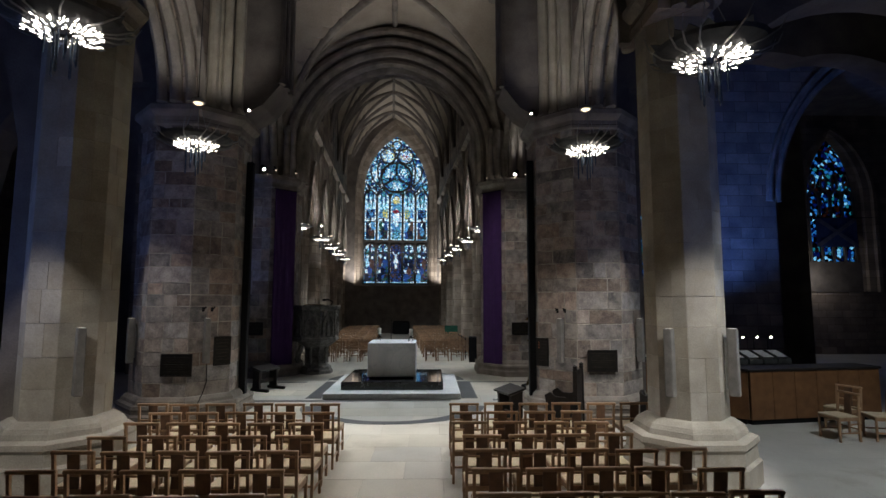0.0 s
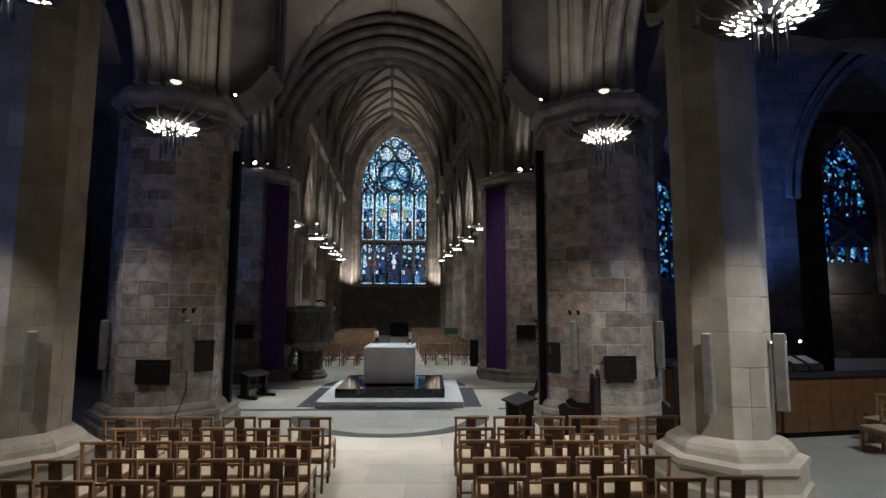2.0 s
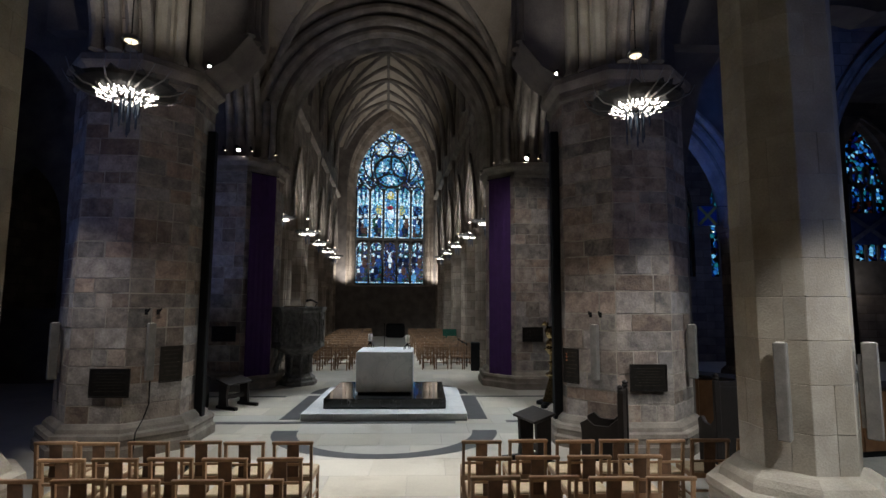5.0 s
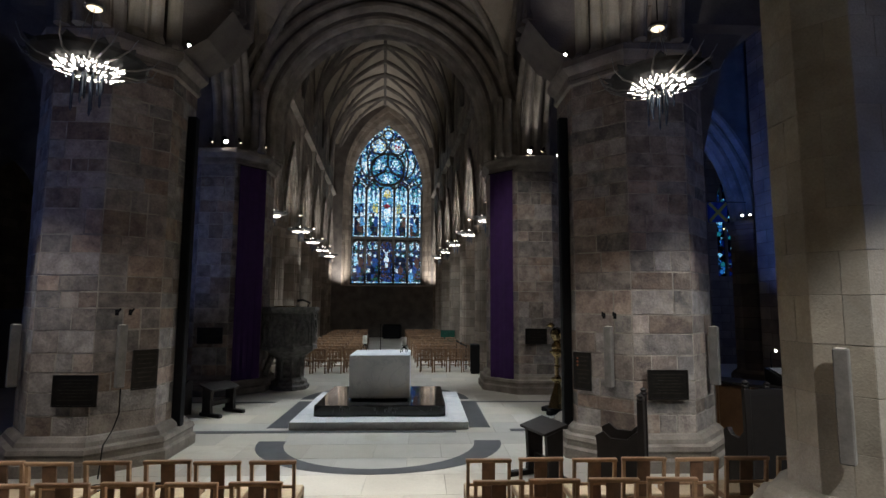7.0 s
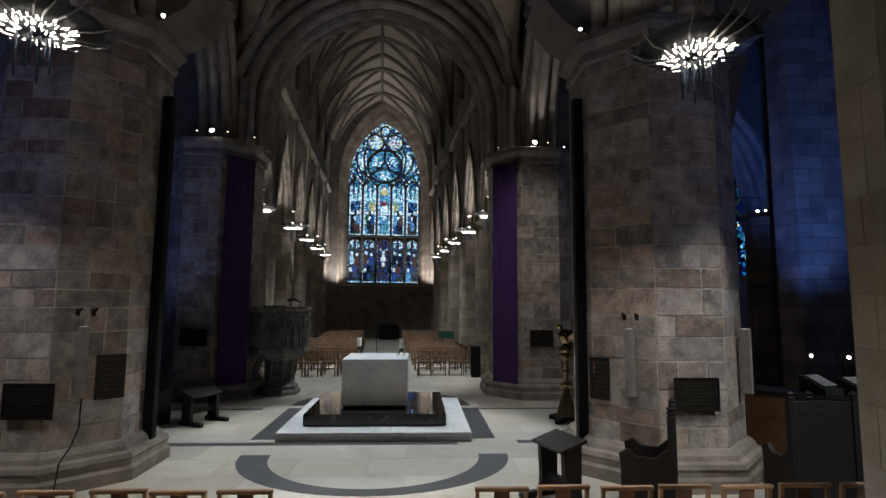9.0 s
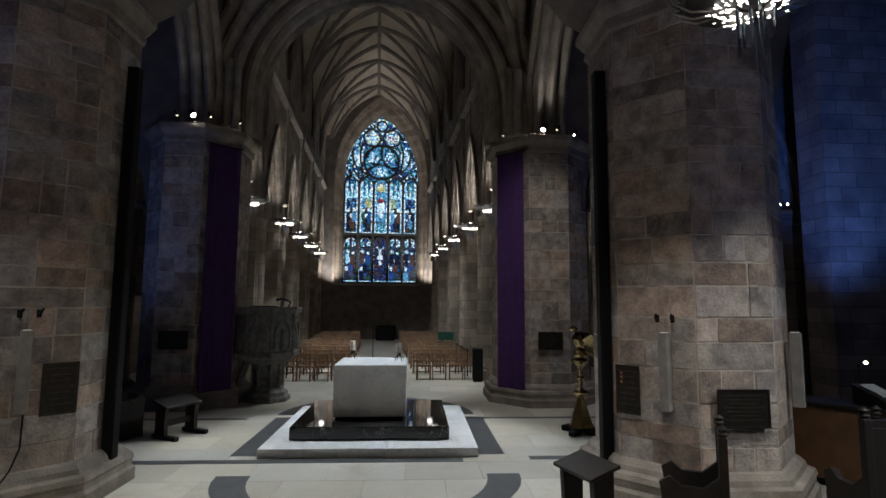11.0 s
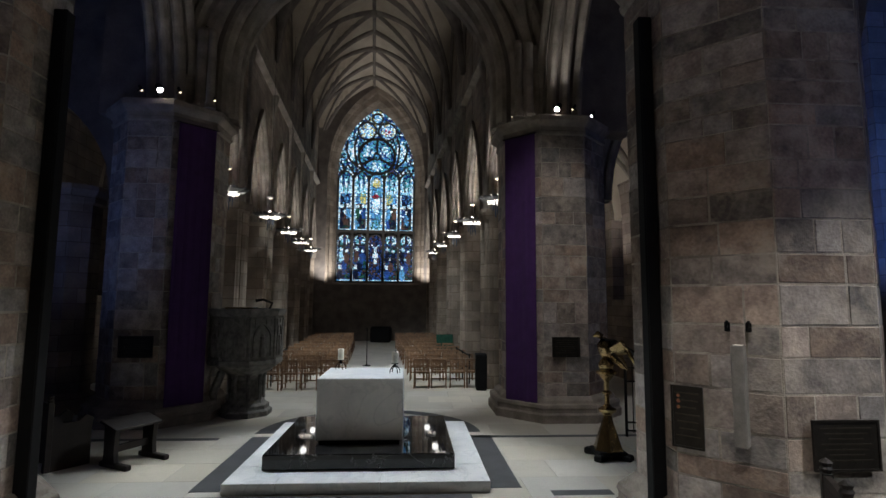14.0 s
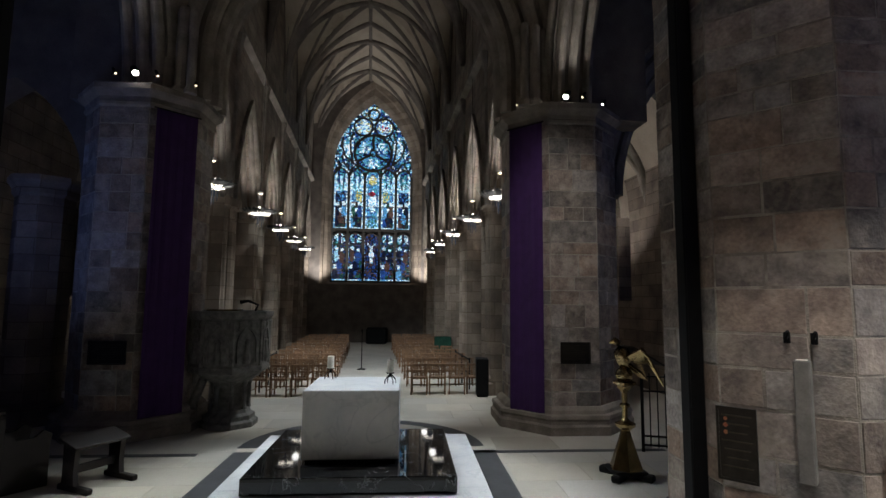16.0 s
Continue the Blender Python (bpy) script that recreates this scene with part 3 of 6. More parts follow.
for side, nm in ((-1, "north"), (1, "south")):
    cu = 6.2 if side > 0 else -6.75
    tunnel("ceiling_choir_aisle_" + nm, choir(cu, 20.0).xy, choir(cu, 41.0).xy, 2.2, 5.4, 3.2, "web", "pale rubble vault over the choir aisle")
    vault_ribs("vault_ribs_choir_aisle_" + nm, choir(cu, 22.2).xy, choir(cu, 40.7).xy, 2.2, 5.4, 3.2, "moulding", 5, 0.9)

# east wall with its splayed window
EY = 40.7
wall("wall_east", choir(-9, EY).xy, choir(9, EY).xy, 0, 18.6, 0.7, [(9 * 1.0024, 3.15, 3.55, 11.0, 5.75)], "dark_stone", "dark stone east wall under the great window", 16)


def ring_of(half, sill, spring, rise, v):
    pts = [(-half, sill)] + [(x, spring + z) for x, z in pointed(half, rise, 14)] + [(half, sill)]
    return [choir(x, v, z) for x, z in pts]


bm = bmesh.new()
rows = [ring_of(3.15, 3.55, 11.0, 5.75, EY - 0.3), ring_of(3.0, 3.6, 11.0, 5.4, EY - 0.18), ring_of(2.95, 3.6, 11.0, 5.35, EY), ring_of(2.75, 3.65, 11.0, 4.95, EY + 0.1), ring_of(2.52, 3.7, 11.0, 4.5, EY + 0.5),
        ring_of(3.2, 3.4, 11.0, 5.9, EY + 0.55)]
loft(bm, rows, cap=False)
tagged(part("window_reveal", bm, "choir_wall"), "pale splayed stone reveal round the great window", "window reveal", kind="structure")

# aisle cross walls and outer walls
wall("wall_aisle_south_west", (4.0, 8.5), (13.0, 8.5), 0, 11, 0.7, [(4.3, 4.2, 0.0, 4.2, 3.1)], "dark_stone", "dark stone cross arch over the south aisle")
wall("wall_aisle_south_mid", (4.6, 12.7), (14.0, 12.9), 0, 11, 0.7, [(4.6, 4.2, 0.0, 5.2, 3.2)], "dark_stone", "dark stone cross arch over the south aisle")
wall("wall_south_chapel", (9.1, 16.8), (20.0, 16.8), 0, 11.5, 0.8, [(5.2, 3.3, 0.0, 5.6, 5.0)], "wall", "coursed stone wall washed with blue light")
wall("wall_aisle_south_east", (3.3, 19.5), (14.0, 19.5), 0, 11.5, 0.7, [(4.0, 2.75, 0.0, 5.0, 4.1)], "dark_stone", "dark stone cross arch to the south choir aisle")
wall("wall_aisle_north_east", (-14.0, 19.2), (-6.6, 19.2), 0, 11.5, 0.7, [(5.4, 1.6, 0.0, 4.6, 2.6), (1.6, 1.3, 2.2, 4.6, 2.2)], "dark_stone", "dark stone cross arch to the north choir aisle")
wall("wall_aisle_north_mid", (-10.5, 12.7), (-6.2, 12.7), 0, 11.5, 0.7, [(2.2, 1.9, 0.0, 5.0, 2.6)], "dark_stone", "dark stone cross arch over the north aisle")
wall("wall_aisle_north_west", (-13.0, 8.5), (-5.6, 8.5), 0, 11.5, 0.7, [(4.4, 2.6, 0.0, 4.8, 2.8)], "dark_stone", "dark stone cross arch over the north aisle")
wall("wall_chapel_east", (6.9, 25.0), (25.0, 25.0), 0, 11.5, 0.6, [(4.0, 0.8, 3.6, 6.4, 1.9), (6.3, 0.8, 3.6, 6.4, 1.9), (12.7, 2.0, 2.9, 7.2, 3.6)], "wall", "stone chapel wall with traceried windows")
# plain outer and end walls, largely out of view, added to close the building
wall("wall_north", (-15.5, -8.5), (-15.5, 43), 0, 12, 0.8, (), "wall", "dark outer stone wall")
wall("wall_south", (25.0, -8.5), (25.0, 43), 0, 12, 0.8, (), "wall", "dark outer stone wall")
wall("wall_west", (-16, -8.7), (25.5, -8.7), 0, 14.5, 0.6, (), "wall", "plain stone west wall")
wall("wall_end_north", (-15.5, 42.5), (-10, 42.0), 0, 12, 0.5, (), "wall", "plain stone end wall")
wall("wall_end_south", (6.2, 42.0), (25.5, 42.0), 0, 12, 0.5, (), "wall", "plain stone end wall")
wall("wall_end_choir_north", (-12, 41.6), (-10, 42.0), 0, 12, 0.5, (), "wall", "plain stone end wall")
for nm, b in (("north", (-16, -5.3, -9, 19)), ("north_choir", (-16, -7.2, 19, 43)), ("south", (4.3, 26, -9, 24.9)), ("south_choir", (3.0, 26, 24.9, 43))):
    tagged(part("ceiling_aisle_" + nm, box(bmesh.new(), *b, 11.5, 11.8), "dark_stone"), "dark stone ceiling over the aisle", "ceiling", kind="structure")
# hidden lid added over the vaults to keep the sky out
tagged(part("roof_closure", box(bmesh.new(), -8, 7, -9, 42, 18.6, 18.9), "dark_stone"), "unseen slab added to close the building above the vaults", "roof", kind="structure")

# shafts rising from the eastern capitals to the vaults
for side, x0, y0, nm in ((-1, -4.78, 18.05, "north"), (1, 2.4, 18.05, "south")):
    shafts = thing("east_vault_shafts_" + nm, pose(x0, y0, 6.58), "cluster of slim dark vault shafts on the capital", "vault shafts", kind="structure")
    for dx, dy, r, h in ((0.0, -0.05, 0.13, 1.75), (0.22, -0.12, 0.09, 1.7), (-0.24, 0.1, 0.09, 1.7)):
        bm = bmesh.new()
        turned(bm, [(r * 1.4, 0.0), (r * 1.4, 0.08), (r, 0.16), (r, h), (r * 0.6, h + 0.1)], 10, (-dx * side, dy))
        child("shaft", bm, "moulding", shafts)

# ---- piers ----
PIER = {}


def block_mesh(width, height, mat, depth=0.05, mitre=0.0, soft=0.012):
    """A squared stone: proud front with softened arrises; x along the face, y outwards (negative)."""
    bm = bmesh.new()
    w, h = width / 2, height / 2
    back = [(-w + mitre, 0, -h), (w - mitre, 0, -h), (w - mitre, 0, h), (-w + mitre, 0, h)]
    mid = [(-w, -depth + soft, -h), (w, -depth + soft, -h), (w, -depth + soft, h), (-w, -depth + soft, h)]
    s = soft
    front = [(-w + s, -depth, -h + s), (w - s, -depth, -h + s), (w - s, -depth, h - s), (-w + s, -depth, h - s)]
    vs = [[bm.verts.new(p) for p in r] for r in (back, mid, front)]
    for a, b in zip(vs, vs[1:]):
        for i in range(4):
            bm.faces.new((a[i], a[(i + 1) % 4], b[(i + 1) % 4], b[i]))
    bm.faces.new(vs[2])
    bmesh.ops.recalc_face_normals(bm, faces=bm.faces[:])
    me = bpy.data.meshes.new("stone_block")
    bm.to_mesh(me)
    bm.free()
    me.materials.append(M[mat])
    return me


def pier(name, cx, cy, half, z_base, z_cap, top, mat, base, cap, label, spread, course):
    """An octagonal pier: moulded base, a core with a skin of single stones, moulded capital."""
    ob = thing(name, pose(cx, cy, 0), label, "pier", "octagonal piers")
    ob["span"] = half
    bm = bmesh.new()
    octagon(bm, [(half - 0.006, 0.0), (half - 0.006, z_cap + 0.05)], 0, 0)
    child("core", bm, "wall_mortar", ob)
    bm = bmesh.new()
    octagon(bm, [(half + a, z) for a, z in base], 0, 0)
    child("base", bm, "moulding" if mat == "red_stone" else mat, ob, "moulded stepped stone base")
    bm = bmesh.new()
    octagon(bm, [(half + a, z) for a, z in cap], 0, 0)
    child("capital", bm, "moulding", ob, "moulded stone capital")
    PIER[name] = (ob, half, z_base, z_cap, mat, spread, course)
    return ob


BASE_BIG = [(0.24, 0.0), (0.24, 0.16), (0.2, 0.2), (0.2, 0.26), (0.22, 0.3), (0.2, 0.36), (0.12, 0.38), (0.1, 0.44), (0.04, 0.5), (-0.02, 0.52)]
CAP_BIG = [(-0.02, 6.15), (0.04, 6.2), (0.05, 6.26), (0.02, 6.28), (0.04, 6.36), (0.13, 6.44), (0.16, 6.48), (0.16, 6.58), (0.1, 6.62), (-0.2, 6.63)]
BASE_PALE = [(0.34, 0.0), (0.34, 0.3), (0.3, 0.34), (0.29, 0.5), (0.32, 0.55), (0.31, 0.62), (0.2, 0.65), (0.18, 0.72), (0.14, 0.78), (0.05, 0.84), (-0.02, 0.86)]
pier("west_crossing_pier_north", -5.27, 12.45, 1.07, 0.5, 6.2, 6.6, "red_stone", BASE_BIG, CAP_BIG, "massive octagonal pier of worn red sandstone blocks", 0, 0.285)
pier("west_crossing_pier_south", 3.66, 12.52, 1.15, 0.5, 6.2, 6.6, "red_stone", BASE_BIG, CAP_BIG, "massive octagonal pier of worn red sandstone blocks", 0, 0.285)
pier("east_crossing_pier_north", -5.6, 18.69, 1.09, 0.5, 6.2, 6.6, "red_stone", BASE_BIG, CAP_BIG, "massive octagonal sandstone pier carrying the chancel arch", 0, 0.33)
pier("east_crossing_pier_south", 3.14, 19.02, 1.17, 0.5, 6.2, 6.6, "red_stone", BASE_BIG, CAP_BIG, "massive octagonal sandstone pier carrying the chancel arch", 0, 0.33)
pier("nave_pier_north", -5.15, 8.3, 0.55, 0.85, 6.7, 7.1, "pale_stone", BASE_PALE, [(a, z + 0.5) for a, z in CAP_BIG], "octagonal nave pier of smooth pale ashlar", 0, 0.42)
pier("nave_pier_south", 3.85, 8.1, 0.50, 0.85, 6.7, 7.1, "pale_stone", BASE_PALE, [(a, z + 0.5) for a, z in CAP_BIG], "octagonal nave pier of smooth pale ashlar", 0, 0.42)

RESP = [(0.16, 0.0), (0.16, 0.3), (0.08, 0.4), (0.0, 0.46), (0.0, 4.6), (0.05, 4.66), (0.06, 4.8), (0.14, 4.92), (0.14, 5.02), (0.0, 5.04)]
for x, y in ((10.35, 19.4), (-7.9, 19.1)):
    ob = thing("aisle_respond", pose(x, y, 0), "dark stone half pier carrying the aisle arch", "pier", "aisle responds", "structure")
    bm = bmesh.new()
    octagon(bm, [(0.5 + a, z) for a, z in RESP], 0, 0)
    child("shaft", bm, "wall", ob)

# ---- the holy table on its steps ----
AL = thing("altar", pose(-0.925, 0, 0), "white veined marble block altar on black plinth", "altar")
AL.matrix_basis = pose(-0.925, 15.55, 0.36)
child("block", box(bmesh.new(), -0.65, 0.65, -0.65, 0.65, 0.04, 0.95, 0.012), "marble", AL)
child("shadow_gap_base", box(bmesh.new(), -0.6, 0.6, -0.6, 0.6, 0.0, 0.05), "black", AL)
pl = thing("altar_plinth", pose(-0.861, 15.55, 0.146), "polished black marble plinth under the altar", "plinth")
child("slab", box(bmesh.new(), -1.33, 1.33, -1.22, 1.22, 0.0, 0.214, 0.01), "black_marble", pl)
st = thing("altar_step", pose(-0.83, 15.55, 0), "white marble step in slabs round the plinth", "step")
xs = [-1.73, -1.05, 0.28, 1.73]
for x0, x1 in zip(xs, xs[1:]):
    child("front_slab", box(bmesh.new(), x0 + 0.002, x1 - 0.002, -1.72, -1.0, 0.0, 0.146, 0.006), "marble", st)
    child("back_slab", box(bmesh.new(), x0 + 0.002, x1 - 0.002, 1.0, 1.72, 0.0, 0.146, 0.006), "marble", st)
for x0, x1 in ((-1.73, -1.0), (1.0, 1.73)):
    child("side_slab", box(bmesh.new(), x0, x1, -0.997, 0.997, 0.0, 0.146, 0.006), "marble", st)

# ---- chairs ----


def oak_chair():
    """An oak church chair: faces +y, its back towards -y."""
    ob = thing("oak_chair", Matrix(), "light oak church chair with dark splat and pale seat", "chair", "chairs in the nave")
    for sx in (-1, 1):
        bm = bmesh.new()
        sweep(bm, [(sx * 0.215, -0.2, 0.0), (sx * 0.215, -0.19, 0.42), (sx * 0.215, -0.225, 0.80)], [(-0.016, -0.018), (0.016, -0.018), (0.016, 0.018), (-0.016, 0.018)], (1, 0, 0))
        child("back_leg", bm, "oak", ob)
        child("front_leg", box(bmesh.new(), sx * 0.215 - 0.017, sx * 0.215 + 0.017, 0.17, 0.204, 0, 0.43, 0.004), "oak", ob)
        child("side_rail", box(bmesh.new(), sx * 0.215 - 0.011, sx * 0.215 + 0.011, -0.17, 0.17, 0.36, 0.42), "oak", ob)
        child("stretcher", box(bmesh.new(), sx * 0.215 - 0.01, sx * 0.215 + 0.01, -0.18, 0.17, 0.14, 0.165), "oak", ob)
    child("top_rail", box(bmesh.new(), -0.24, 0.24, -0.255, -0.21, 0.792, 0.83, 0.008), "oak", ob)
    child("lower_back_rail", box(bmesh.new(), -0.2, 0.2, -0.222, -0.2, 0.55, 0.578, 0.004), "oak", ob)
    bm = bmesh.new()
    sweep(bm, [(0, -0.2, 0.42), (0, -0.195, 0.55), (0, -0.222, 0.80)], [(-0.068, -0.009), (0.068, -0.009), (0.068, 0.009), (-0.068, 0.009)], (1, 0, 0))
    child("splat", bm, "oak_dark", ob, "dark brown back splat")
    child("front_rail", box(bmesh.new(), -0.2, 0.2, 0.176, 0.198, 0.36, 0.42, 0.004), "oak", ob)
    child("rear_rail", box(bmesh.new(), -0.2, 0.2, -0.205, -0.183, 0.36, 0.42, 0.004), "oak", ob)
    child("rear_stretcher", box(bmesh.new(), -0.2, 0.2, -0.205, -0.187, 0.2, 0.225), "oak", ob)
    child("seat", box(bmesh.new(), -0.225, 0.225, -0.19, 0.215, 0.415, 0.445, 0.01), "seat", ob, "pale woven seat")
    return ob


chair = oak_chair()
spots = []
PITCH = 0.555
for k in range(10):
    y = 9.3 - 0.66 * k
    nl = 6 if k == 0 else 5
    nr = 7 if k == 0 else 5
    for i in range(nl + (1 if k > 4 else 0)):
        x = -1.54 - PITCH * i
        if k and abs(x + 5.15) < 1.2 and 7.1 < y < 9.5:
            continue
        spots.append((x, y))
    for i in range(nr):
        x = 0.66 + PITCH * i + (0.1 if k > 2 else 0)
        if k and abs(x - 3.85) < 1.15 and 6.95 < y < 9.3:
            continue
        spots.append((x, y))
rnd = random.Random(4)
for i, (x, y) in enumerate(spots):
    m = pose(x + rnd.uniform(-0.02, 0.02), y + rnd.uniform(-0.03, 0.03), 0, 0, 0, rnd.uniform(-2.5, 2.5))
    if i == 0:
        chair.matrix_basis = m
    else:
        copy_thing(chair, m)


M["choir_oak"] = material("brown_choir_oak", (0.30, 0.175, 0.10), 0.5, dark=(0.15, 0.085, 0.05), scale=9, grain=70, bump=0.1, per_object=0.25)


def fret_chair():
    """A choir chair with a pierced panel back: faces -y."""
    ob = thing("choir_chair", Matrix(), "oak choir chair with pierced fretwork back panel", "chair", "chairs in the choir")
    bm = bmesh.new()
    xs = [-0.19, -0.17, -0.115, -0.097, -0.06, -0.042, -0.012, 0.012, 0.042, 0.06, 0.097, 0.115, 0.17, 0.19]
    zs = [0.45, 0.475, 0.52, 0.538, 0.583, 0.601, 0.646, 0.664, 0.709, 0.727, 0.772, 0.8]
    grid = [[bm.verts.new((x, 0.19, z)) for x in xs] for z in zs]
    for j in range(len(zs) - 1):
        for i in range(len(xs) - 1):
            if j % 2 == 0 and not (j in (4, 6) and i in (5, 7)) or i in (0, 12, 2, 10, 4, 8) or (i == 6 and j in (1, 9)):
                bm.faces.new((grid[j][i], grid[j][i + 1], grid[j + 1][i + 1], grid[j + 1][i]))
    ext = bmesh.ops.extrude_face_region(bm, geom=bm.faces[:])
    bmesh.ops.translate(bm, vec=(0, 0.016, 0), verts=[v for v in ext["geom"] if isinstance(v, bmesh.types.BMVert)])
    child("fret_panel", bm, "choir_oak", ob)
    for sx in (-1, 1):
        child("post", box(bmesh.new(), sx * 0.21 - 0.017, sx * 0.21 + 0.017, 0.18, 0.216, 0, 0.83, 0.004), "choir_oak", ob)
        child("leg", box(bmesh.new(), sx * 0.21 - 0.017, sx * 0.21 + 0.017, -0.2, -0.166, 0, 0.44, 0.004), "choir_oak", ob)
        child("side_rail", box(bmesh.new(), sx * 0.21 - 0.01, sx * 0.21 + 0.01, -0.17, 0.18, 0.15, 0.18), "choir_oak", ob)
    child("top_rail", box(bmesh.new(), -0.225, 0.225, 0.182, 0.216, 0.80, 0.84, 0.006), "choir_oak", ob)
    child("seat", box(bmesh.new(), -0.225, 0.225, -0.21, 0.18, 0.42, 0.455, 0.008), "choir_oak", ob)
    child("stretcher", box(bmesh.new(), -0.2, 0.2, -0.19, -0.17, 0.2, 0.23), "choir_oak", ob)
    return ob


fret = fret_chair()
first = True
for k in range(10):
    v = 22.15 + 1.42 * k
    for side in (-1, 1):
        for i in range(4):
            w = choir(side * (1.05 + 0.52 * (i + 0.5)) + 0.1, v)
            m = pose(w.x + rnd.uniform(-0.015, 0.015), w.y + rnd.uniform(-0.03, 0.03), 0, 0, 0, 176.1 + rnd.uniform(-2, 2))
            if first:
                fret.matrix_basis, first = m, False
            else:
                copy_thing(fret, m)

# ---- great window: glass, mullions, tracery ----


def stained(name, colours, scale=7.0, lead=0.05, dim=1.0):
    """Coloured leaded glass that lets the daylight through."""
    m = bpy.data.materials.new(name)
    m.use_nodes = True
    n, l = m.node_tree.nodes, m.node_tree.links
    n.remove(n["Principled BSDF"])
    tc = n.new("ShaderNodeNewGeometry")
    vor, edge = n.new("ShaderNodeTexVoronoi"), n.new("ShaderNodeTexVoronoi")
    edge.feature = "DISTANCE_TO_EDGE"
    for v in (vor, edge):
        v.inputs["Scale"].default_value = scale
        l.new(tc.outputs["Position"], v.inputs["Vector"])
    sep = n.new("ShaderNodeSeparateColor")
    l.new(vor.outputs["Color"], sep.inputs[0])
    ramp = n.new("ShaderNodeValToRGB")
    ramp.color_ramp.interpolation = "CONSTANT"
    el = ramp.color_ramp.elements
    for i, c in enumerate(colours):
        e = el[i] if i < 2 else el.new(i / len(colours))
        e.position, e.color = i / len(colours), (*[x * dim for x in c], 1)
    l.new(sep.outputs[0], ramp.inputs["Fac"])
    step = n.new("ShaderNodeMath")
    step.operation, step.inputs[1].default_value = "GREATER_THAN", lead
    l.new(edge.outputs["Distance"], step.inputs[0])
    glass = n.new("ShaderNodeBsdfTransparent")
    l.new(ramp.outputs["Color"], glass.inputs["Color"])
    gloss = n.new("ShaderNodeBsdfGlossy")
    gloss.inputs["Roughness"].default_value, gloss.inputs["Color"].default_value = 0.15, (0.5, 0.5, 0.5, 1)
    pane = n.new("ShaderNodeMixShader")
    pane.inputs["Fac"].default_value = 0.04
    l.new(glass.outputs[0], pane.inputs[1])
    l.new(gloss.outputs[0], pane.inputs[2])
    leadm = n.new("ShaderNodeBsdfDiffuse")
    leadm.inputs["Color"].default_value = (0.02, 0.02, 0.022, 1)
    mix = n.new("ShaderNodeMixShader")
    l.new(step.outputs[0], mix.inputs["Fac"])
    l.new(leadm.outputs[0], mix.inputs[1])
    l.new(pane.outputs[0], mix.inputs[2])
    l.new(mix.outputs[0], n["Material Output"].inputs["Surface"])
    return m


WHITE, ICE, SKYB, DEEP, TEAL, GOLD, RED, DARKG, BROWN, INK = ((0.9, 0.97, 1.0), (0.42, 0.68, 0.82), (0.12, 0.34, 0.58), (0.025, 0.07, 0.24), (0.09, 0.34, 0.38), (0.62, 0.52, 0.18), (0.4, 0.02, 0.05),
                                                              (0.02, 0.08, 0.05), (0.10, 0.05, 0.04), (0.008, 0.012, 0.03))
for nm, col in (("white", WHITE), ("ice", ICE), ("sky", SKYB), ("deep", DEEP), ("teal", TEAL), ("gold", GOLD), ("red", RED), ("moss", DARKG), ("brown", BROWN), ("ink", INK)):
    M["glass_" + nm] = stained(nm + "_leaded_glass", [col, tuple(q * 0.55 for q in col), tuple(min(1.0, q * 1.25) for q in col), tuple(q * 0.8 for q in col)], 14, 0.025)
M["daylight"] = material("overcast_daylight", (0.80, 0.91, 1.0), 1.0, emit=1.1, bump=0)
WV = EY + 0.52


def flat(name, pts, mat, parent, v=WV, label=""):
    """A thin flat pane over (across, up) points."""
    bm = bmesh.new()
    loft(bm, [[choir(x, w, z) for x, z in pts] for w in (v, v + 0.012)])
    ob = part(name, bm, mat, parent, label)
    ob.visible_shadow = False
    return ob


def circle(cx, cz, r, n=20, squash=1.0):
    return [(cx + r * math.cos(math.tau * i / n), cz + r * squash * math.sin(math.tau * i / n)) for i in range(n)]


win = thing("window_1", Matrix(), "tall stained glass window with stone tracery, blue and white", "window", kind="structure")
M["window_stone"] = material("near_black_window_stone", (0.06, 0.055, 0.05), 0.9, scale=4, grain=40, coords="World")
W, SILL, TR, HEAD = 2.52, 3.72, 7.07, 10.35
lw = 2 * W / 5
BARQ = [(-0.085, -0.06), (0.085, -0.06), (0.06, 0.08), (-0.06, 0.08)]


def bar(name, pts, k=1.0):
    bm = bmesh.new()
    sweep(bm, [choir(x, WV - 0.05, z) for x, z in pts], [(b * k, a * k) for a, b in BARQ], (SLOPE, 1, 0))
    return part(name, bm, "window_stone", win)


for i in range(6):
    x = -W + lw * i
    bar("mullion", [(x, SILL - 0.02), (x, 7), (x, HEAD + (0.25 if i in (0, 5) else 0.5))], 1.0)
bar("transom", [(-W, TR), (0, TR), (W, TR)], 1.1)
bar("sill_bar", [(-W, SILL), (0, SILL), (W, SILL)], 1.1)
for i in range(5):
    c = -W + lw * (i + 0.5)
    bar("light_head", [(c + x, HEAD + z) for x, z in pointed(lw / 2, 0.75, 6)], 0.7)
    bar("lower_head", [(c + x, TR - 0.75 + z) for x, z in pointed(lw / 2 - 0.02, 0.55, 6)], 0.5)
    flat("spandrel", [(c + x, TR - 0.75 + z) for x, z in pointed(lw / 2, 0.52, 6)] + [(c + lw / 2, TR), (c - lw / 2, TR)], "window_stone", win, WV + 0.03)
SP, CZ = 11.0, 12.15
GLASS = [M["glass_" + q] for q in ("white", "ice", "sky", "deep", "teal", "gold", "red", "moss", "brown", "ink")]
WH, IC, SK, DE, TE, GO, RE, MO, BR, IN = range(10)
rg = random.Random(31)


def near(u, z, cu, cz, r, squash=1.0):
    return (u - cu) ** 2 + ((z - cz) / squash) ** 2 < r * r


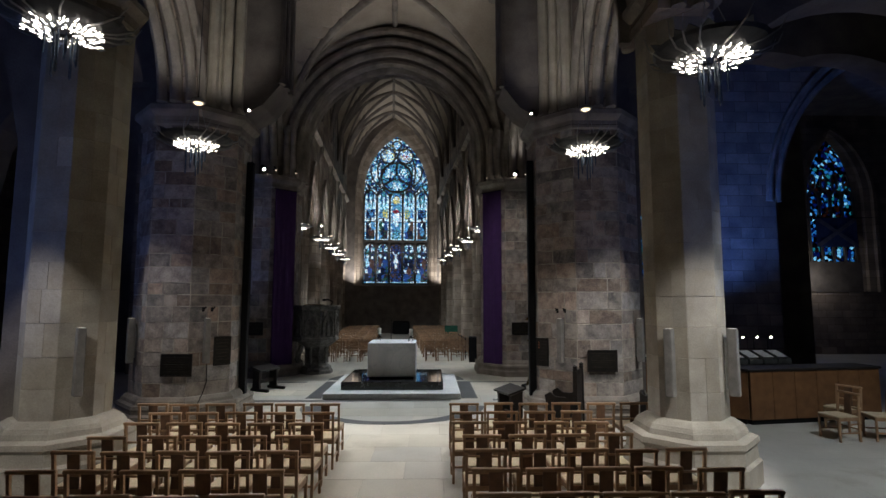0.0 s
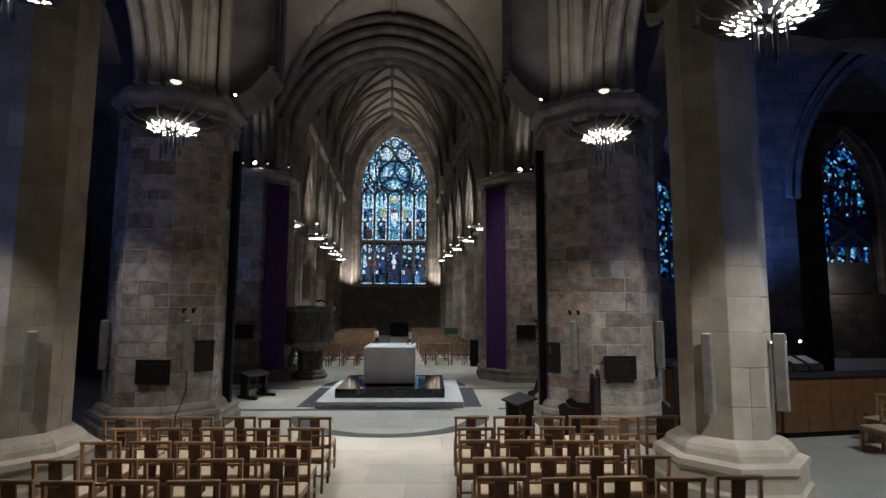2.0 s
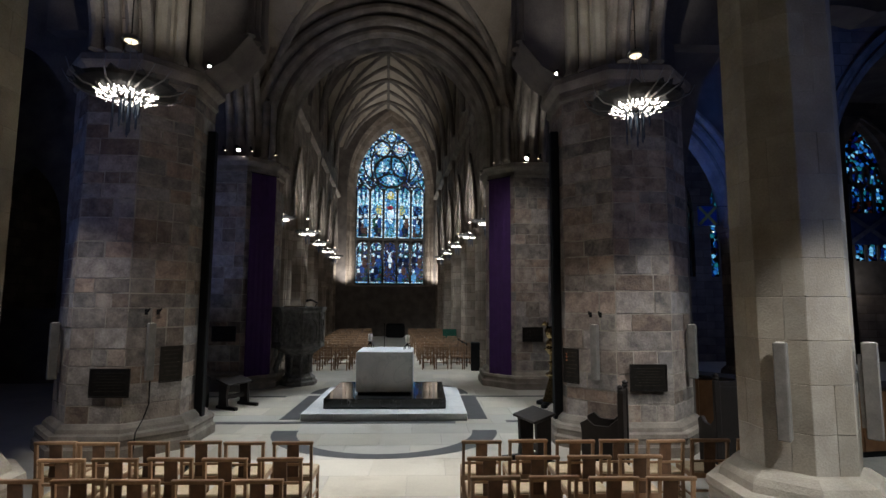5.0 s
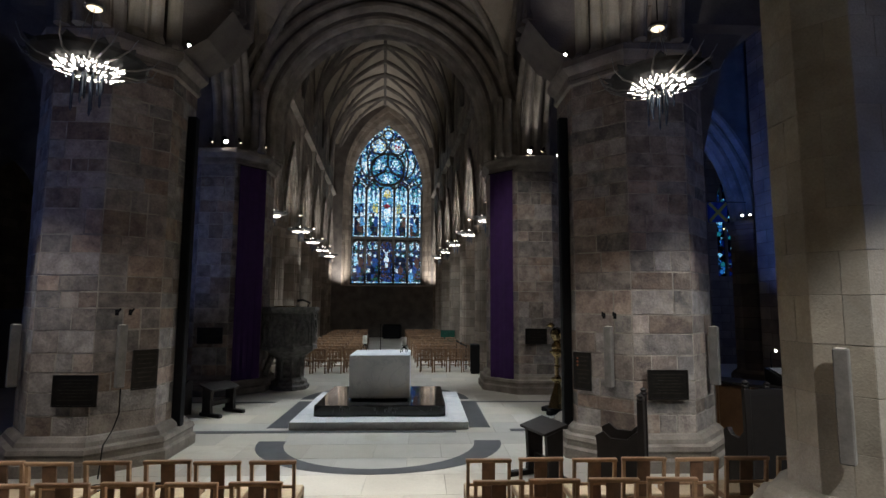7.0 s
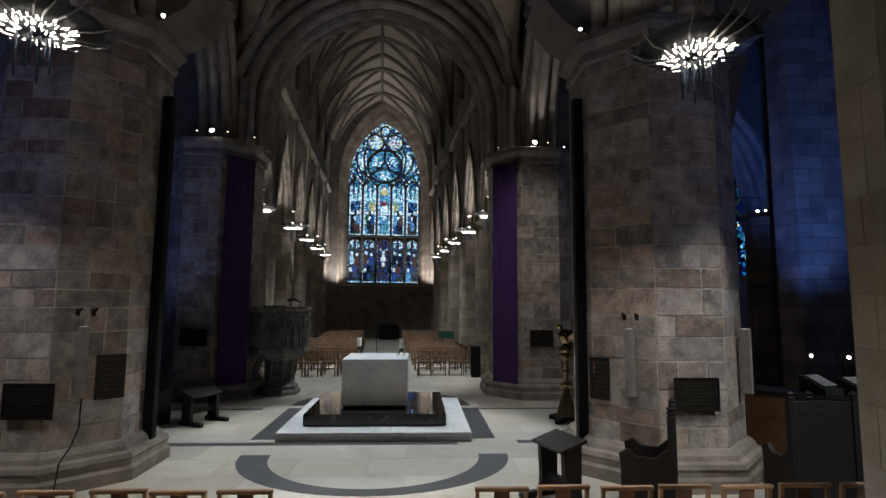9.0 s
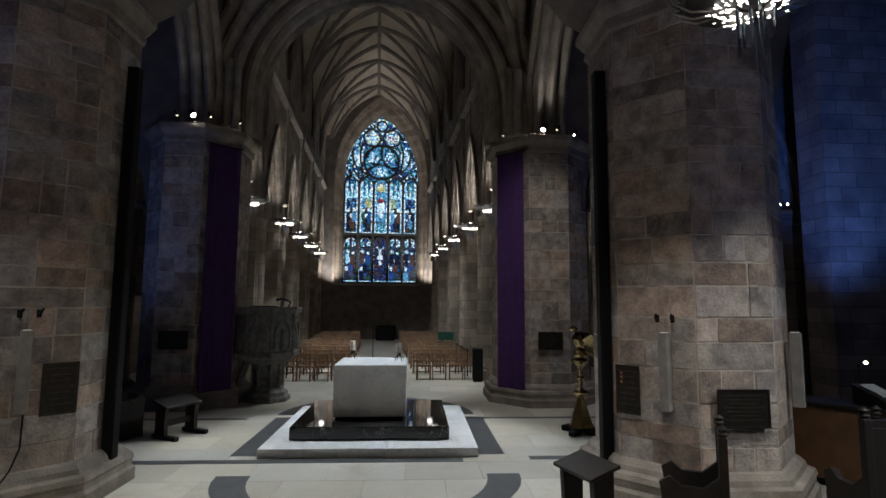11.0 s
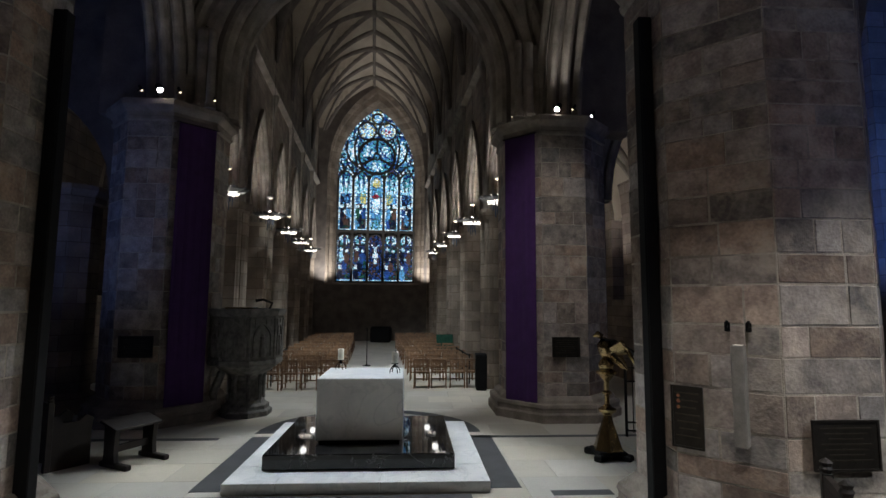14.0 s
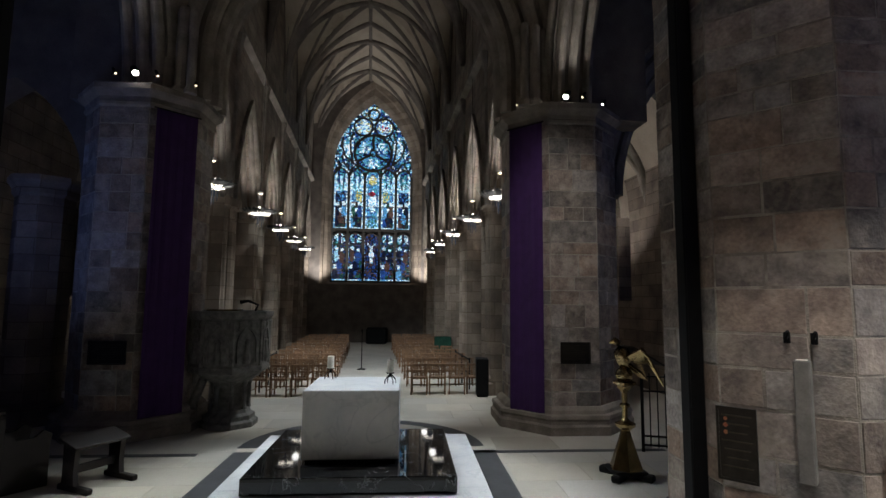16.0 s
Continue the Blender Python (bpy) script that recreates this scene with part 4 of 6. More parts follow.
def upper_glass(i, c, u, z):
    """Border, standing figures under a canopy; a rising white figure in the middle light."""
    d = (u - c) / (lw / 2 - 0.07)
    if abs(d) > 0.86 or z < TR + 0.16:
        return rg.choice((WH, IC, WH, SK))
    if i == 2:
        if near(u, z, c, 10.35, 0.27, 1.2):
            return rg.choice((GO, GO, WH))
        if near(u, z, c - 0.03, 9.42, 0.2, 0.9):
            return rg.choice((RE, RE, BR))
        if near(u, z, c + 0.02 * math.sin(5 * z), 8.95, 0.24, 3.0):
            return rg.choice((WH, WH, IC))
        return rg.choice((SK, DE, SK, TE)) if z > 7.75 else rg.choice((TE, IC, SK, MO))
    if z > 9.62:
        top = abs(((d * 1.5 + 1.5) % 1.0) - 0.5) < 0.36 - 0.3 * (z - 9.9)
        return rg.choice((WH, IC, TE, IC)) if top or z < 9.75 else rg.choice((DE, TE, IN))
    if i in (1, 3) and z > 8.95:
        return rg.choice((GO, GO, TE)) if near(u, z, c + (0.22 if i == 1 else -0.22), 9.3, 0.3, 1.2) else rg.choice((SK, SK, DE, IC))
    if z > 8.95:
        return rg.choice((DE, IN, IN, SK))
    for k, (dx, hz) in enumerate(((-0.22, 8.72), (0.2, 8.78), (0.0, 8.38), (-0.26, 8.1))):
        if near(u, z, c + dx, hz, 0.13):
            return rg.choice((WH, IC, WH))
        if near(u, z, c + dx, hz - 0.5, 0.17, 2.4) and rg.random() < 0.85:
            return (IN, DE, SK, MO, BR, DE, IN)[(i * 3 + k * 2) % 7]
    return rg.choice((IN, IN, MO, BR))


def lower_glass(i, c, u, z):
    d = (u - c) / (lw / 2 - 0.07)
    if abs(d) > 0.9 or z < SILL + 0.15:
        return rg.choice((WH, IC, SK))
    if z > 6.2:
        return rg.choice((WH, IC, TE, IN)) if abs(abs(d) - 0.45) < 0.3 and i != 2 else rg.choice((IN, BR, DE))
    if i == 2:
        if near(u, z, c, 5.5, 0.13, 4.6) or abs(z - 5.95 - 0.45 * abs(d)) < 0.07 and z < 6.3:
            return rg.choice((WH, IC, WH))
        return rg.choice((IN, BR, IN, DE)) if z < 4.8 else rg.choice((IN, IN, BR, DE))
    for k, (dx, hz) in enumerate(((-0.2, 5.9), (0.16, 5.78), (0.02, 5.25), (-0.24, 4.7))):
        if near(u, z, c + dx, hz, 0.12):
            return rg.choice((WH, IC, WH))
        if near(u, z, c + dx, hz - 0.5, 0.16, 2.4):
            return (IC, IN, DE, BR, IN, SK, DE, BR)[(i * 3 + k * 3) % 8]
    return rg.choice((IN, IN, BR, MO, DE))


def tracery_glass(i, c, u, z):
    for cu, cz, r in ((-0.68, 13.9, 0.2), (0.68, 13.9, 0.2), (0, 14.75, 0.2)):
        if near(u, z, cu, cz, r, 1.6):
            return rg.choice((WH, IC, RE if cu > 0 else SK))
        if near(u, z, cu, cz, 0.55):
            return rg.choice((SK, IC, GO, WH, DE))
    q = math.hypot(u, z - CZ)
    if q < 1.15:
        a = (math.atan2(z - CZ, u) - math.pi / 2) % (math.tau / 3)
        if abs(a - math.tau / 6) < 0.55 and 0.35 < q < 0.95:
            return rg.choice((WH, IC, TE, WH, SK, DE))
        return rg.choice((DE, IN, SK, TE))
    if near(abs(u), z, 1.6, 12.5, 0.28, 2.6):
        return rg.choice((WH, IC, SK, WH, TE))
    return rg.choice((SK, IC, DE, IN, TE, WH, IN, BR, IN, DE, MO))


def mosaic(name, c, i, u0, u1, z0, z1, inside, pick, step=0.085):
    """Small leaded pieces, each of one colour."""
    nu, nz = round((u1 - u0) / step), round((z1 - z0) / step)
    grid, faces, cols = {}, [], []
    verts = []

    def vert(a, b):
        if (a, b) not in grid:
            grid[(a, b)] = len(verts)
            verts.append(choir(u0 + (u1 - u0) * a / nu + rg.uniform(-0.02, 0.02), WV, z0 + (z1 - z0) * b / nz + rg.uniform(-0.02, 0.02)))
        return grid[(a, b)]

    for a in range(nu):
        for b in range(nz):
            u, z = u0 + (u1 - u0) * (a + 0.5) / nu, z0 + (z1 - z0) * (b + 0.5) / nz
            if inside(u, z):
                faces.append((vert(a, b), vert(a + 1, b), vert(a + 1, b + 1), vert(a, b + 1)))
                cols.append(pick(i, c, u, z))
    me = bpy.data.meshes.new(name)
    me.from_pydata(verts, [], faces)
    for g in GLASS:
        me.materials.append(g)
    for p, q in zip(me.polygons, cols):
        p.material_index = q
    ob = new(name, me)
    ob.parent = win
    ob.visible_shadow = False


for i in range(5):
    c = -W + lw * (i + 0.5)
    mosaic("upper_light_glass", c, i, c - lw / 2, c + lw / 2, TR, HEAD + 0.85, lambda u, z: z < HEAD + 0.06 + height_in(lw / 2, 0.75, u - c), upper_glass)
    mosaic("lower_light_glass", c, i, c - lw / 2, c + lw / 2, SILL, TR, lambda u, z: z < TR - 0.68 + height_in(lw / 2, 0.52, u - c), lower_glass)


def in_tracery(u, z):
    c = (math.floor((u + W) / lw) + 0.5) * lw - W
    return abs(u) < W and z > HEAD + 0.0 + height_in(lw / 2, 0.75, u - c) and z < SP + 0.08 + height_in(W, 4.5, u)


mosaic("tracery_glass", 0, 0, -W, W, HEAD, SP + 4.6, in_tracery, tracery_glass, 0.1)
bar("great_circle", circle(0, CZ, 1.2, 28) + [(1.2, CZ)], 1.0)
for k in range(3):
    a = math.pi / 2 + math.tau * k / 3
    bar("circle_spoke", [(0.18 * math.cos(a), CZ + 0.18 * math.sin(a)), (0.7 * math.cos(a), CZ + 0.7 * math.sin(a)), (1.18 * math.cos(a), CZ + 1.18 * math.sin(a))], 0.9)
bar("circle_hub", circle(0, CZ, 0.2, 12) + [(0.2, CZ)], 0.6)
for sx in (-1, 1):
    bar("quatrefoil", circle(0.68 * sx, 13.9, 0.6, 18) + [(0.68 * sx + 0.6, 13.9)], 0.8)
    bar("mouchette", [(sx * x, z) for x, z in ((1.25, 11.35), (1.45, 12.2), (1.5, 12.9), (1.3, 13.5))], 0.8)
    bar("mouchette", [(sx * x, z) for x, z in ((1.25, 11.35), (1.8, 11.9), (2.05, 12.6), (1.95, 13.1))], 0.8)
    bar("mouchette", [(sx * x, z) for x, z in ((0.0, 10.95), (0.55, 11.1), (1.1, 11.35), (1.5, 10.9))], 0.8)
    bar("mouchette", [(sx * x, z) for x, z in ((1.5, 10.95), (1.95, 11.5), (2.4, 10.9))], 0.8)
bar("top_foil", circle(0, 14.75, 0.36, 14) + [(0.36, 14.75)], 0.8)
for z in (4.5, 5.3, 6.1, 7.9, 8.6, 9.4):
    bar("saddle_bar", [(-W, z), (0, z), (W, z)], 0.22)
bd = part("backdrop_east", box(bmesh.new(), -12, 8, 45.0, 45.1, 0, 22), "daylight")
tagged(bd, "flat grey-blue overcast daylight beyond the window", "sky backdrop", kind="structure")

# side windows of the chapel and aisles
M["glass_chapel"] = stained("chapel_glass", [DEEP, SKYB, ICE, DEEP, INK, SKYB, INK, TEAL, BROWN], 6, 0.05)


def small_window(name, cx, y, half, sill, spring, rise, lights, label):
    ob = thing(name, pose(cx, y, 0), label, "window", kind="structure")
    bm = bmesh.new()
    pts = [(-half, sill), (half, sill)] + [(x, spring + z) for x, z in pointed(half, rise, 10)][::-1]
    loft(bm, [[(x, w, z) for x, z in pts] for w in (0, 0.012)])
    g = child("leaded_pane", bm, "glass_chapel", ob)
    g.visible_shadow = False
    for i in range(lights + 1):
        x = -half + 2 * half * i / lights
        top_z = spring + height_in(half, rise, x) if abs(x) < half else spring
        child("mullion", box(bmesh.new(), x - 0.05, x + 0.05, -0.08, 0.06, sill, min(top_z, spring + 0.3)), "dark_stone", ob)
    for i in range(lights):
        c = -half + 2 * half * (i + 0.5) / lights
        bm = bmesh.new()
        sweep(bm, [(c + x, -0.02, spring - 0.2 + z) for x, z in pointed(half / lights, 0.6, 5)], [(-0.05, -0.05), (0.05, -0.05), (0.05, 0.05), (-0.05, 0.05)], (0, 1, 0))
        child("light_head", bm, "dark_stone", ob)
        bm = bmesh.new()
        sweep(bm, [(c + 0.5 * half / lights * math.cos(a), -0.02, spring + 0.75 + 0.4 * math.sin(a)) for a in [math.tau * k / 10 for k in range(11)]], [(-0.035, -0.035), (0.035, -0.035), (0.035, 0.035), (-0.035, 0.035)], (0, 1, 0))
        child("tracery_loop", bm, "dark_stone", ob)
    return ob


small_window("window_2", 19.6, 25.05, 1.12, 4.3, 7.5, 2.9, 4, "blue stained glass chapel window with stone tracery")
small_window("window_3", 10.9, 25.0, 0.8, 3.6, 6.4, 1.9, 3, "blue stained glass chapel window with stone tracery")
small_window("window_4", 13.2, 25.0, 0.8, 3.6, 6.4, 1.9, 3, "blue stained glass chapel window with stone tracery")
tagged(part("backdrop_south", box(bmesh.new(), 8, 26, 27.0, 27.1, 0, 12), "daylight"), "flat blue daylight beyond the chapel windows", "sky backdrop", kind="structure")

mouldings("arch_moulding_south_aisle", (7.3, 19.5, 5.0), (1, 0, 0), 2.75, 4.1, (0, -1, 0), [(0.0, 0.3, 1.4), (0.0, 0.0, 1.6), (0.3, 0.36, 1.5), (0.62, 0.38, 1.4)], "moulding", "roll mouldings of the aisle arch")
mouldings("arch_moulding_chapel", (14.3, 16.8, 5.6), (1, 0, 0), 3.3, 5.0, (0, -1, 0), [(0.0, 0.35, 1.5), (0.0, 0.0, 1.8), (0.3, 0.42, 1.4)], "moulding", "roll mouldings of the chapel arch")
bm = bmesh.new()
rows = []
for half, rise, y in ((2.02, 3.65, 24.66), (1.85, 3.4, 24.66), (1.8, 3.35, 24.78), (1.5, 3.15, 24.82), (1.45, 3.1, 24.94), (1.1, 2.85, 25.04), (2.02, 3.65, 25.2)):
    rows.append([Vector((19.6 + x, y, z)) for x, z in [(-half, 2.9)] + [(x, 7.5 + z - (0.3 if half > 1.9 else 0)) for x, z in pointed(half, rise, 10)] + [(half, 2.9)]])
loft(bm, rows, cap=False)
tagged(part("window_reveal_south", bm, "choir_wall"), "pale moulded stone reveal round the chapel window", "window reveal", kind="structure")

tagged(part("window_apron_south", box(bmesh.new(), 17.62, 21.58, 24.98, 25.2, 2.9, 4.36), "dark_stone"), "dark stone panel below the chapel window", "window apron", kind="structure")


def flag(m, w, h, mat, cross, reach):
    """A cloth flag with a diagonal cross, hung flat with a few folds."""
    ob = thing("flag", m, "hanging blue cloth flag with a diagonal cross", "flag", "hanging flags")
    bm = bmesh.new()
    n = 12
    front = [(-w / 2 + w * i / n, 0.02 * math.sin(i * 1.3)) for i in range(n + 1)]
    loft(bm, [[(x, y * k, z) for x, y in front + [(x, y + 0.01) for x, y in reversed(front)]] for k, z in ((0.6, h / 2), (1, -h / 2))])
    child("cloth", bm, mat, ob)
    for s in (-1, 1):
        bm = bmesh.new()
        e = h * 0.1
        pts = [(-w / 2 + 0.01, -s * (h / 2 - e)), (-w / 2 + 0.01 + e, -s * h / 2), (w / 2 - 0.01, s * (h / 2 - e)), (w / 2 - 0.01 - e, s * h / 2)]
        loft(bm, [[(x, y, z) for x, z in pts] for y in (-0.034 - 0.004 * (s > 0), -0.028 - 0.004 * (s > 0))])
        child("cross_band", bm, cross, ob)
    bm = bmesh.new()
    tube(bm, [(-w / 2 - min(reach, 0.95) * (w > 1), 0, h / 2 + 0.015), (w / 2 + reach, 0, h / 2 + 0.015)], 0.015, 6)
    child("pole", bm, "black_wood", ob)
    return ob


M["flag_blue"] = material("blue_flag_cloth", (0.03, 0.06, 0.22), 0.9, scale=5, grain=90)
M["flag_white"] = material("grey_blue_flag_cloth", (0.12, 0.14, 0.24), 0.9, scale=5, grain=90)
M["flag_gold"] = material("gold_flag_cloth", (0.45, 0.33, 0.06), 0.9, scale=5, grain=90)
flag(pose(19.6, 24.74, 5.75), 2.0, 1.4, "flag_blue", "flag_white", 0.95)
flag(pose(9.05, 18.9, 5.25), 0.62, 0.62, "flag_blue", "flag_gold", 0.6)

# ---- choir pier shafts ----
for side in (-1, 1):
    for v in (22.2, 25.9, 29.6, 33.3, 37.0):
        w = choir(3.3 if side > 0 else -3.78, v)
        ob = thing("choir_pier_shafts", pose(w.x, w.y, 0), "clustered stone half-shafts on a choir pier", "pier shafts", "choir pier shafts", "structure")
        for dx, dy, r in ((0, 0, 0.14), (0.02 * side, -0.33, 0.1), (0.02 * side, 0.33, 0.1)):
            bm = bmesh.new()
            turned(bm, [(r + 0.12, 0), (r + 0.12, 0.3), (r + 0.06, 0.36), (r + 0.07, 0.44), (r, 0.52), (r, 4.95), (r + 0.04, 5.0), (r + 0.09, 5.15), (r + 0.09, 5.24), (r * 0.5, 5.26)], 10, (dx, dy))
            child("shaft", bm, "choir_wall", ob)
        bm = bmesh.new()
        turned(bm, [(0.04, 9.3), (0.1, 9.45), (0.16, 9.75), (0.2, 9.95), (0.1, 10.0)], 8)
        child("corbel", bm, "moulding", ob)
        bm = bmesh.new()
        turned(bm, [(0.09, 5.2), (0.09, 9.4)], 8, (0.03 * side, 0))
        child("wall_shaft", bm, "moulding", ob)

# ---- chandeliers ----


def chandelier(radius=0.62, drop=0.78, wire=9.3):
    """A wide dish of curled metal leaves with a crown of bulbs and hanging glass drops; its rim is at height 0."""
    ob = thing("chandelier", Matrix(), "wide steel chandelier with lit bulbs and glass drops", "chandelier", "chandeliers")
    bm = bmesh.new()
    turned(bm, [(0.12, -0.05), (radius * 0.55, -0.03), (radius * 0.95, 0.05), (radius, 0.09), (radius * 0.94, 0.07), (radius * 0.55, 0.0), (0.12, -0.02)], 24, cap=False)
    child("dish", bm, "dark_steel", ob, "shallow dark steel dish")
    for i in range(13):
        a = math.tau * i / 13 + 0.25 * math.sin(5 * i)
        bm = bmesh.new()
        tube(bm, [(radius * k * math.cos(a + w), radius * k * math.sin(a + w), z) for k, z, w in ((0.5, -0.02, 0), (0.85, 0.0, 0.06), (1.1, 0.08, 0.14), (1.22, 0.22, 0.2))], [0.012, 0.012, 0.009, 0.004], 5)
        child("prong", bm, "steel", ob)
        bm = bmesh.new()
        w = a + 0.24
        rim = [(radius * k * math.cos(w + q), radius * k * math.sin(w + q), z) for k, q, z in ((0.8, -0.1, 0.04), (0.98, -0.12, 0.08), (1.12, 0.0, 0.12), (1.0, 0.1, 0.09), (0.8, 0.1, 0.04))]
        loft(bm, [rim, [(x, y, z + 0.008) for x, y, z in rim]])
        child("leaf", bm, "dark_steel", ob)
    bm = bmesh.new()
    r2 = random.Random(3)
    for i in range(130):
        a, q = r2.uniform(0, math.tau), radius * math.sqrt(r2.uniform(0.02, 0.36))
        z = r2.uniform(-0.12, -0.075) + 0.12 * q
        l, w = r2.uniform(0.02, 0.06), a + r2.uniform(-0.5, 0.5)
        tube(bm, [(q * math.cos(a), q * math.sin(a), z), (q * math.cos(a) + l * math.cos(w), q * math.sin(a) + l * math.sin(w), z + 0.3 * l)], r2.uniform(0.003, 0.007), 4)
    bmesh.ops.create_icosphere(bm, subdivisions=2, radius=0.03, matrix=Matrix.Translation((0, 0, 0.2)))
    child("light_crown", bm, "bulb", ob, "cluster of small glowing bulbs")["kind"] = "stuff"
    for i in range(6):
        a = math.tau * i / 6
        bm = bmesh.new()
        bmesh.ops.create_icosphere(bm, subdivisions=2, radius=0.02, matrix=Matrix.Translation((radius * 0.72 * math.cos(a), radius * 0.72 * math.sin(a), 0.12)))
        child("upper_bulb", bm, "bulb", ob)
        bm = bmesh.new()
        turned(bm, [(0.018, 0.02), (0.018, 0.1)], 6, (radius * 0.72 * math.cos(a), radius * 0.72 * math.sin(a)))
        child("bulb_holder", bm, "steel", ob)
    for i in range(10):
        a = math.tau * i / 10
        q = 0.16 if i % 2 else 0.09
        bm = bmesh.new()
        turned(bm, [(0.006, -0.08), (0.016, -0.14), (0.014, -0.3 - 0.12 * (i % 3)), (0.002, -0.34 - 0.12 * (i % 3))], 6, (q * math.cos(a), q * math.sin(a)))
        child("glass_drop", bm, "drop_glass", ob)
    for i in range(3):
        a = math.tau * i / 3 + 0.4
        bm = bmesh.new()
        tube(bm, [(0.3 * math.cos(a), 0.3 * math.sin(a), 0.0), (0.03 * math.cos(a), 0.03 * math.sin(a), drop)], 0.006, 5)
        child("suspension_rod", bm, "steel", ob)
    bm = bmesh.new()
    turned(bm, [(0.02, drop + 0.06), (0.1, drop + 0.03), (0.12, drop - 0.02), (0.09, drop - 0.03)], 14)
    child("canopy", bm, "steel", ob)
    bm = bmesh.new()
    turned(bm, [(0.085, drop - 0.033), (0.05, drop - 0.06), (0.01, drop - 0.065)], 12)
    child("downlight", bm, "rose_glow", ob, "glowing frosted downlight")
    bm = bmesh.new()
    tube(bm, [(0, 0, drop + 0.05), (0, 0, drop + wire)], 0.008, 5)
    child("cable", bm, "black", ob)
    return ob


M["dark_steel"] = material("blackened_steel", (0.07, 0.07, 0.075), 0.4, metal=0.7, scale=9, grain=70, bump=0.05)
M["sconce_glow"] = material("sconce_glass", (0.9, 0.85, 0.75), 0.5, emit=0.25, bump=0)
M["rose_glow"] = material("frosted_downlight", (1.0, 0.82, 0.58), 0.5, emit=1.8, bump=0)
M["drop_glass"] = material("smoky_glass_drop", (0.10, 0.13, 0.18), 0.12, dark=(0.04, 0.05, 0.08), scale=30, grain=90, bump=0, spec=0.8)
CH_NAVE = [(2.98, 9.75, 5.25), (-4.07, 9.65, 5.25), (3.31, 6.1, 5.25), (-3.98, 6.1, 5.48)]
chan = chandelier()
for i, p in enumerate(CH_NAVE):
    if i == 0:
        chan.matrix_basis = pose(*p)
    else:
        copy_thing(chan, pose(*p, 0, 0, 37 * i))
CH_CHOIR = [choir(u, v, 5.2) for v in (20.3, 24.05, 27.75, 31.45, 35.15) for u in (-3.4 if v > 21 else -3.72, 3.25)]
for i, p in enumerate(CH_CHOIR):
    copy_thing(chan, pose(*p, 0, 0, 50 * i) @ Matrix.Scale(0.8, 4)).scale = (0.8, 0.8, 0.8)

# ---- spotlights on the capitals ----


def spotlight(x, y, z, tx, ty, tz, size, bright):
    ob = thing("spotlight", Matrix.LocRotScale((x, y, z), (Vector((tx, ty, tz)) - Vector((x, y, z))).to_track_quat("-Z", "Y"), None), "small black theatre spotlight on the pier capital", "spotlight", "spotlights")
    bm = bmesh.new()
    turned(bm, [(size * 0.7, 0.2), (size, 0.16), (size, 0.0), (size * 1.1, 0.0), (size * 1.1, -0.03), (size * 0.9, -0.03), (size * 0.9, -0.01)], 12)
    child("housing", bm, "black", ob)
    bm = bmesh.new()
    turned(bm, [(size * 0.85, -0.015), (size * 0.5, -0.03), (0.005, -0.035)], 12)
    child("lens", bm, "spot_face" if bright else "rose_glow", ob)
    bm = bmesh.new()
    tube(bm, [(0, 0, 0.1), (0, -0.02, 0.1), (0, -0.12, 0.16)], 0.012, 5)
    child("bracket", bm, "black", ob)
    return ob


for x, y, br in ((-5.36, 17.4, True), (-5.75, 17.45, False), (-5.0, 17.5, False), (-4.45, 17.9, False)):
    spotlight(x, y, 6.76, -0.9, 13.0, 0.5, 0.065 if br else 0.03, br)
for x, y, br in ((3.0, 17.75, True), (3.35, 17.75, False), (2.1, 18.3, False), (3.9, 18.1, True)):
    spotlight(x, y, 6.74, -0.9, 13.0, 0.5, 0.065 if br and x < 3.5 else 0.03, br)
for x, y in ((-4.0, 12.0), (2.42, 12.0)):
    spotlight(x, y, 6.75, -0.8, 6.0, 0.5, 0.032, True)
for x, z, br in ((9.85, 5.18, True), (10.1, 5.2, True), (9.25, 4.75, False), (10.15, 4.75, False)):
    spotlight(x, 18.95, z, 6.0, 9.0, 2.0, 0.045 if x < 10 and br else 0.03, br)

# ---- things on the piers ----


def on_face(cx, cy, half, k, along, z, out):
    """The pose of something fixed to face k of a pier: 0 faces west, +1 turns towards south-west on the right."""
    a = math.radians(-90 + 45 * k)
    n = Vector((math.cos(a), math.sin(a), 0))
    t = Vector((-n.y, n.x, 0))
    p = Vector((cx, cy, z)) + n * (half + out) + t * along
    return Matrix.Translation(p) @ pose(0, 0, 0, 0, 0, -90 + 45 * k + 90)


P_NW, P_SW, P_NE, P_SE, P_NN, P_NS = (-5.27, 12.45, 1.07), (3.66, 12.52, 1.15), (-5.6, 18.69, 1.09), (3.14, 19.02, 1.17), (-5.15, 8.3, 0.55), (3.85, 8.1, 0.5)


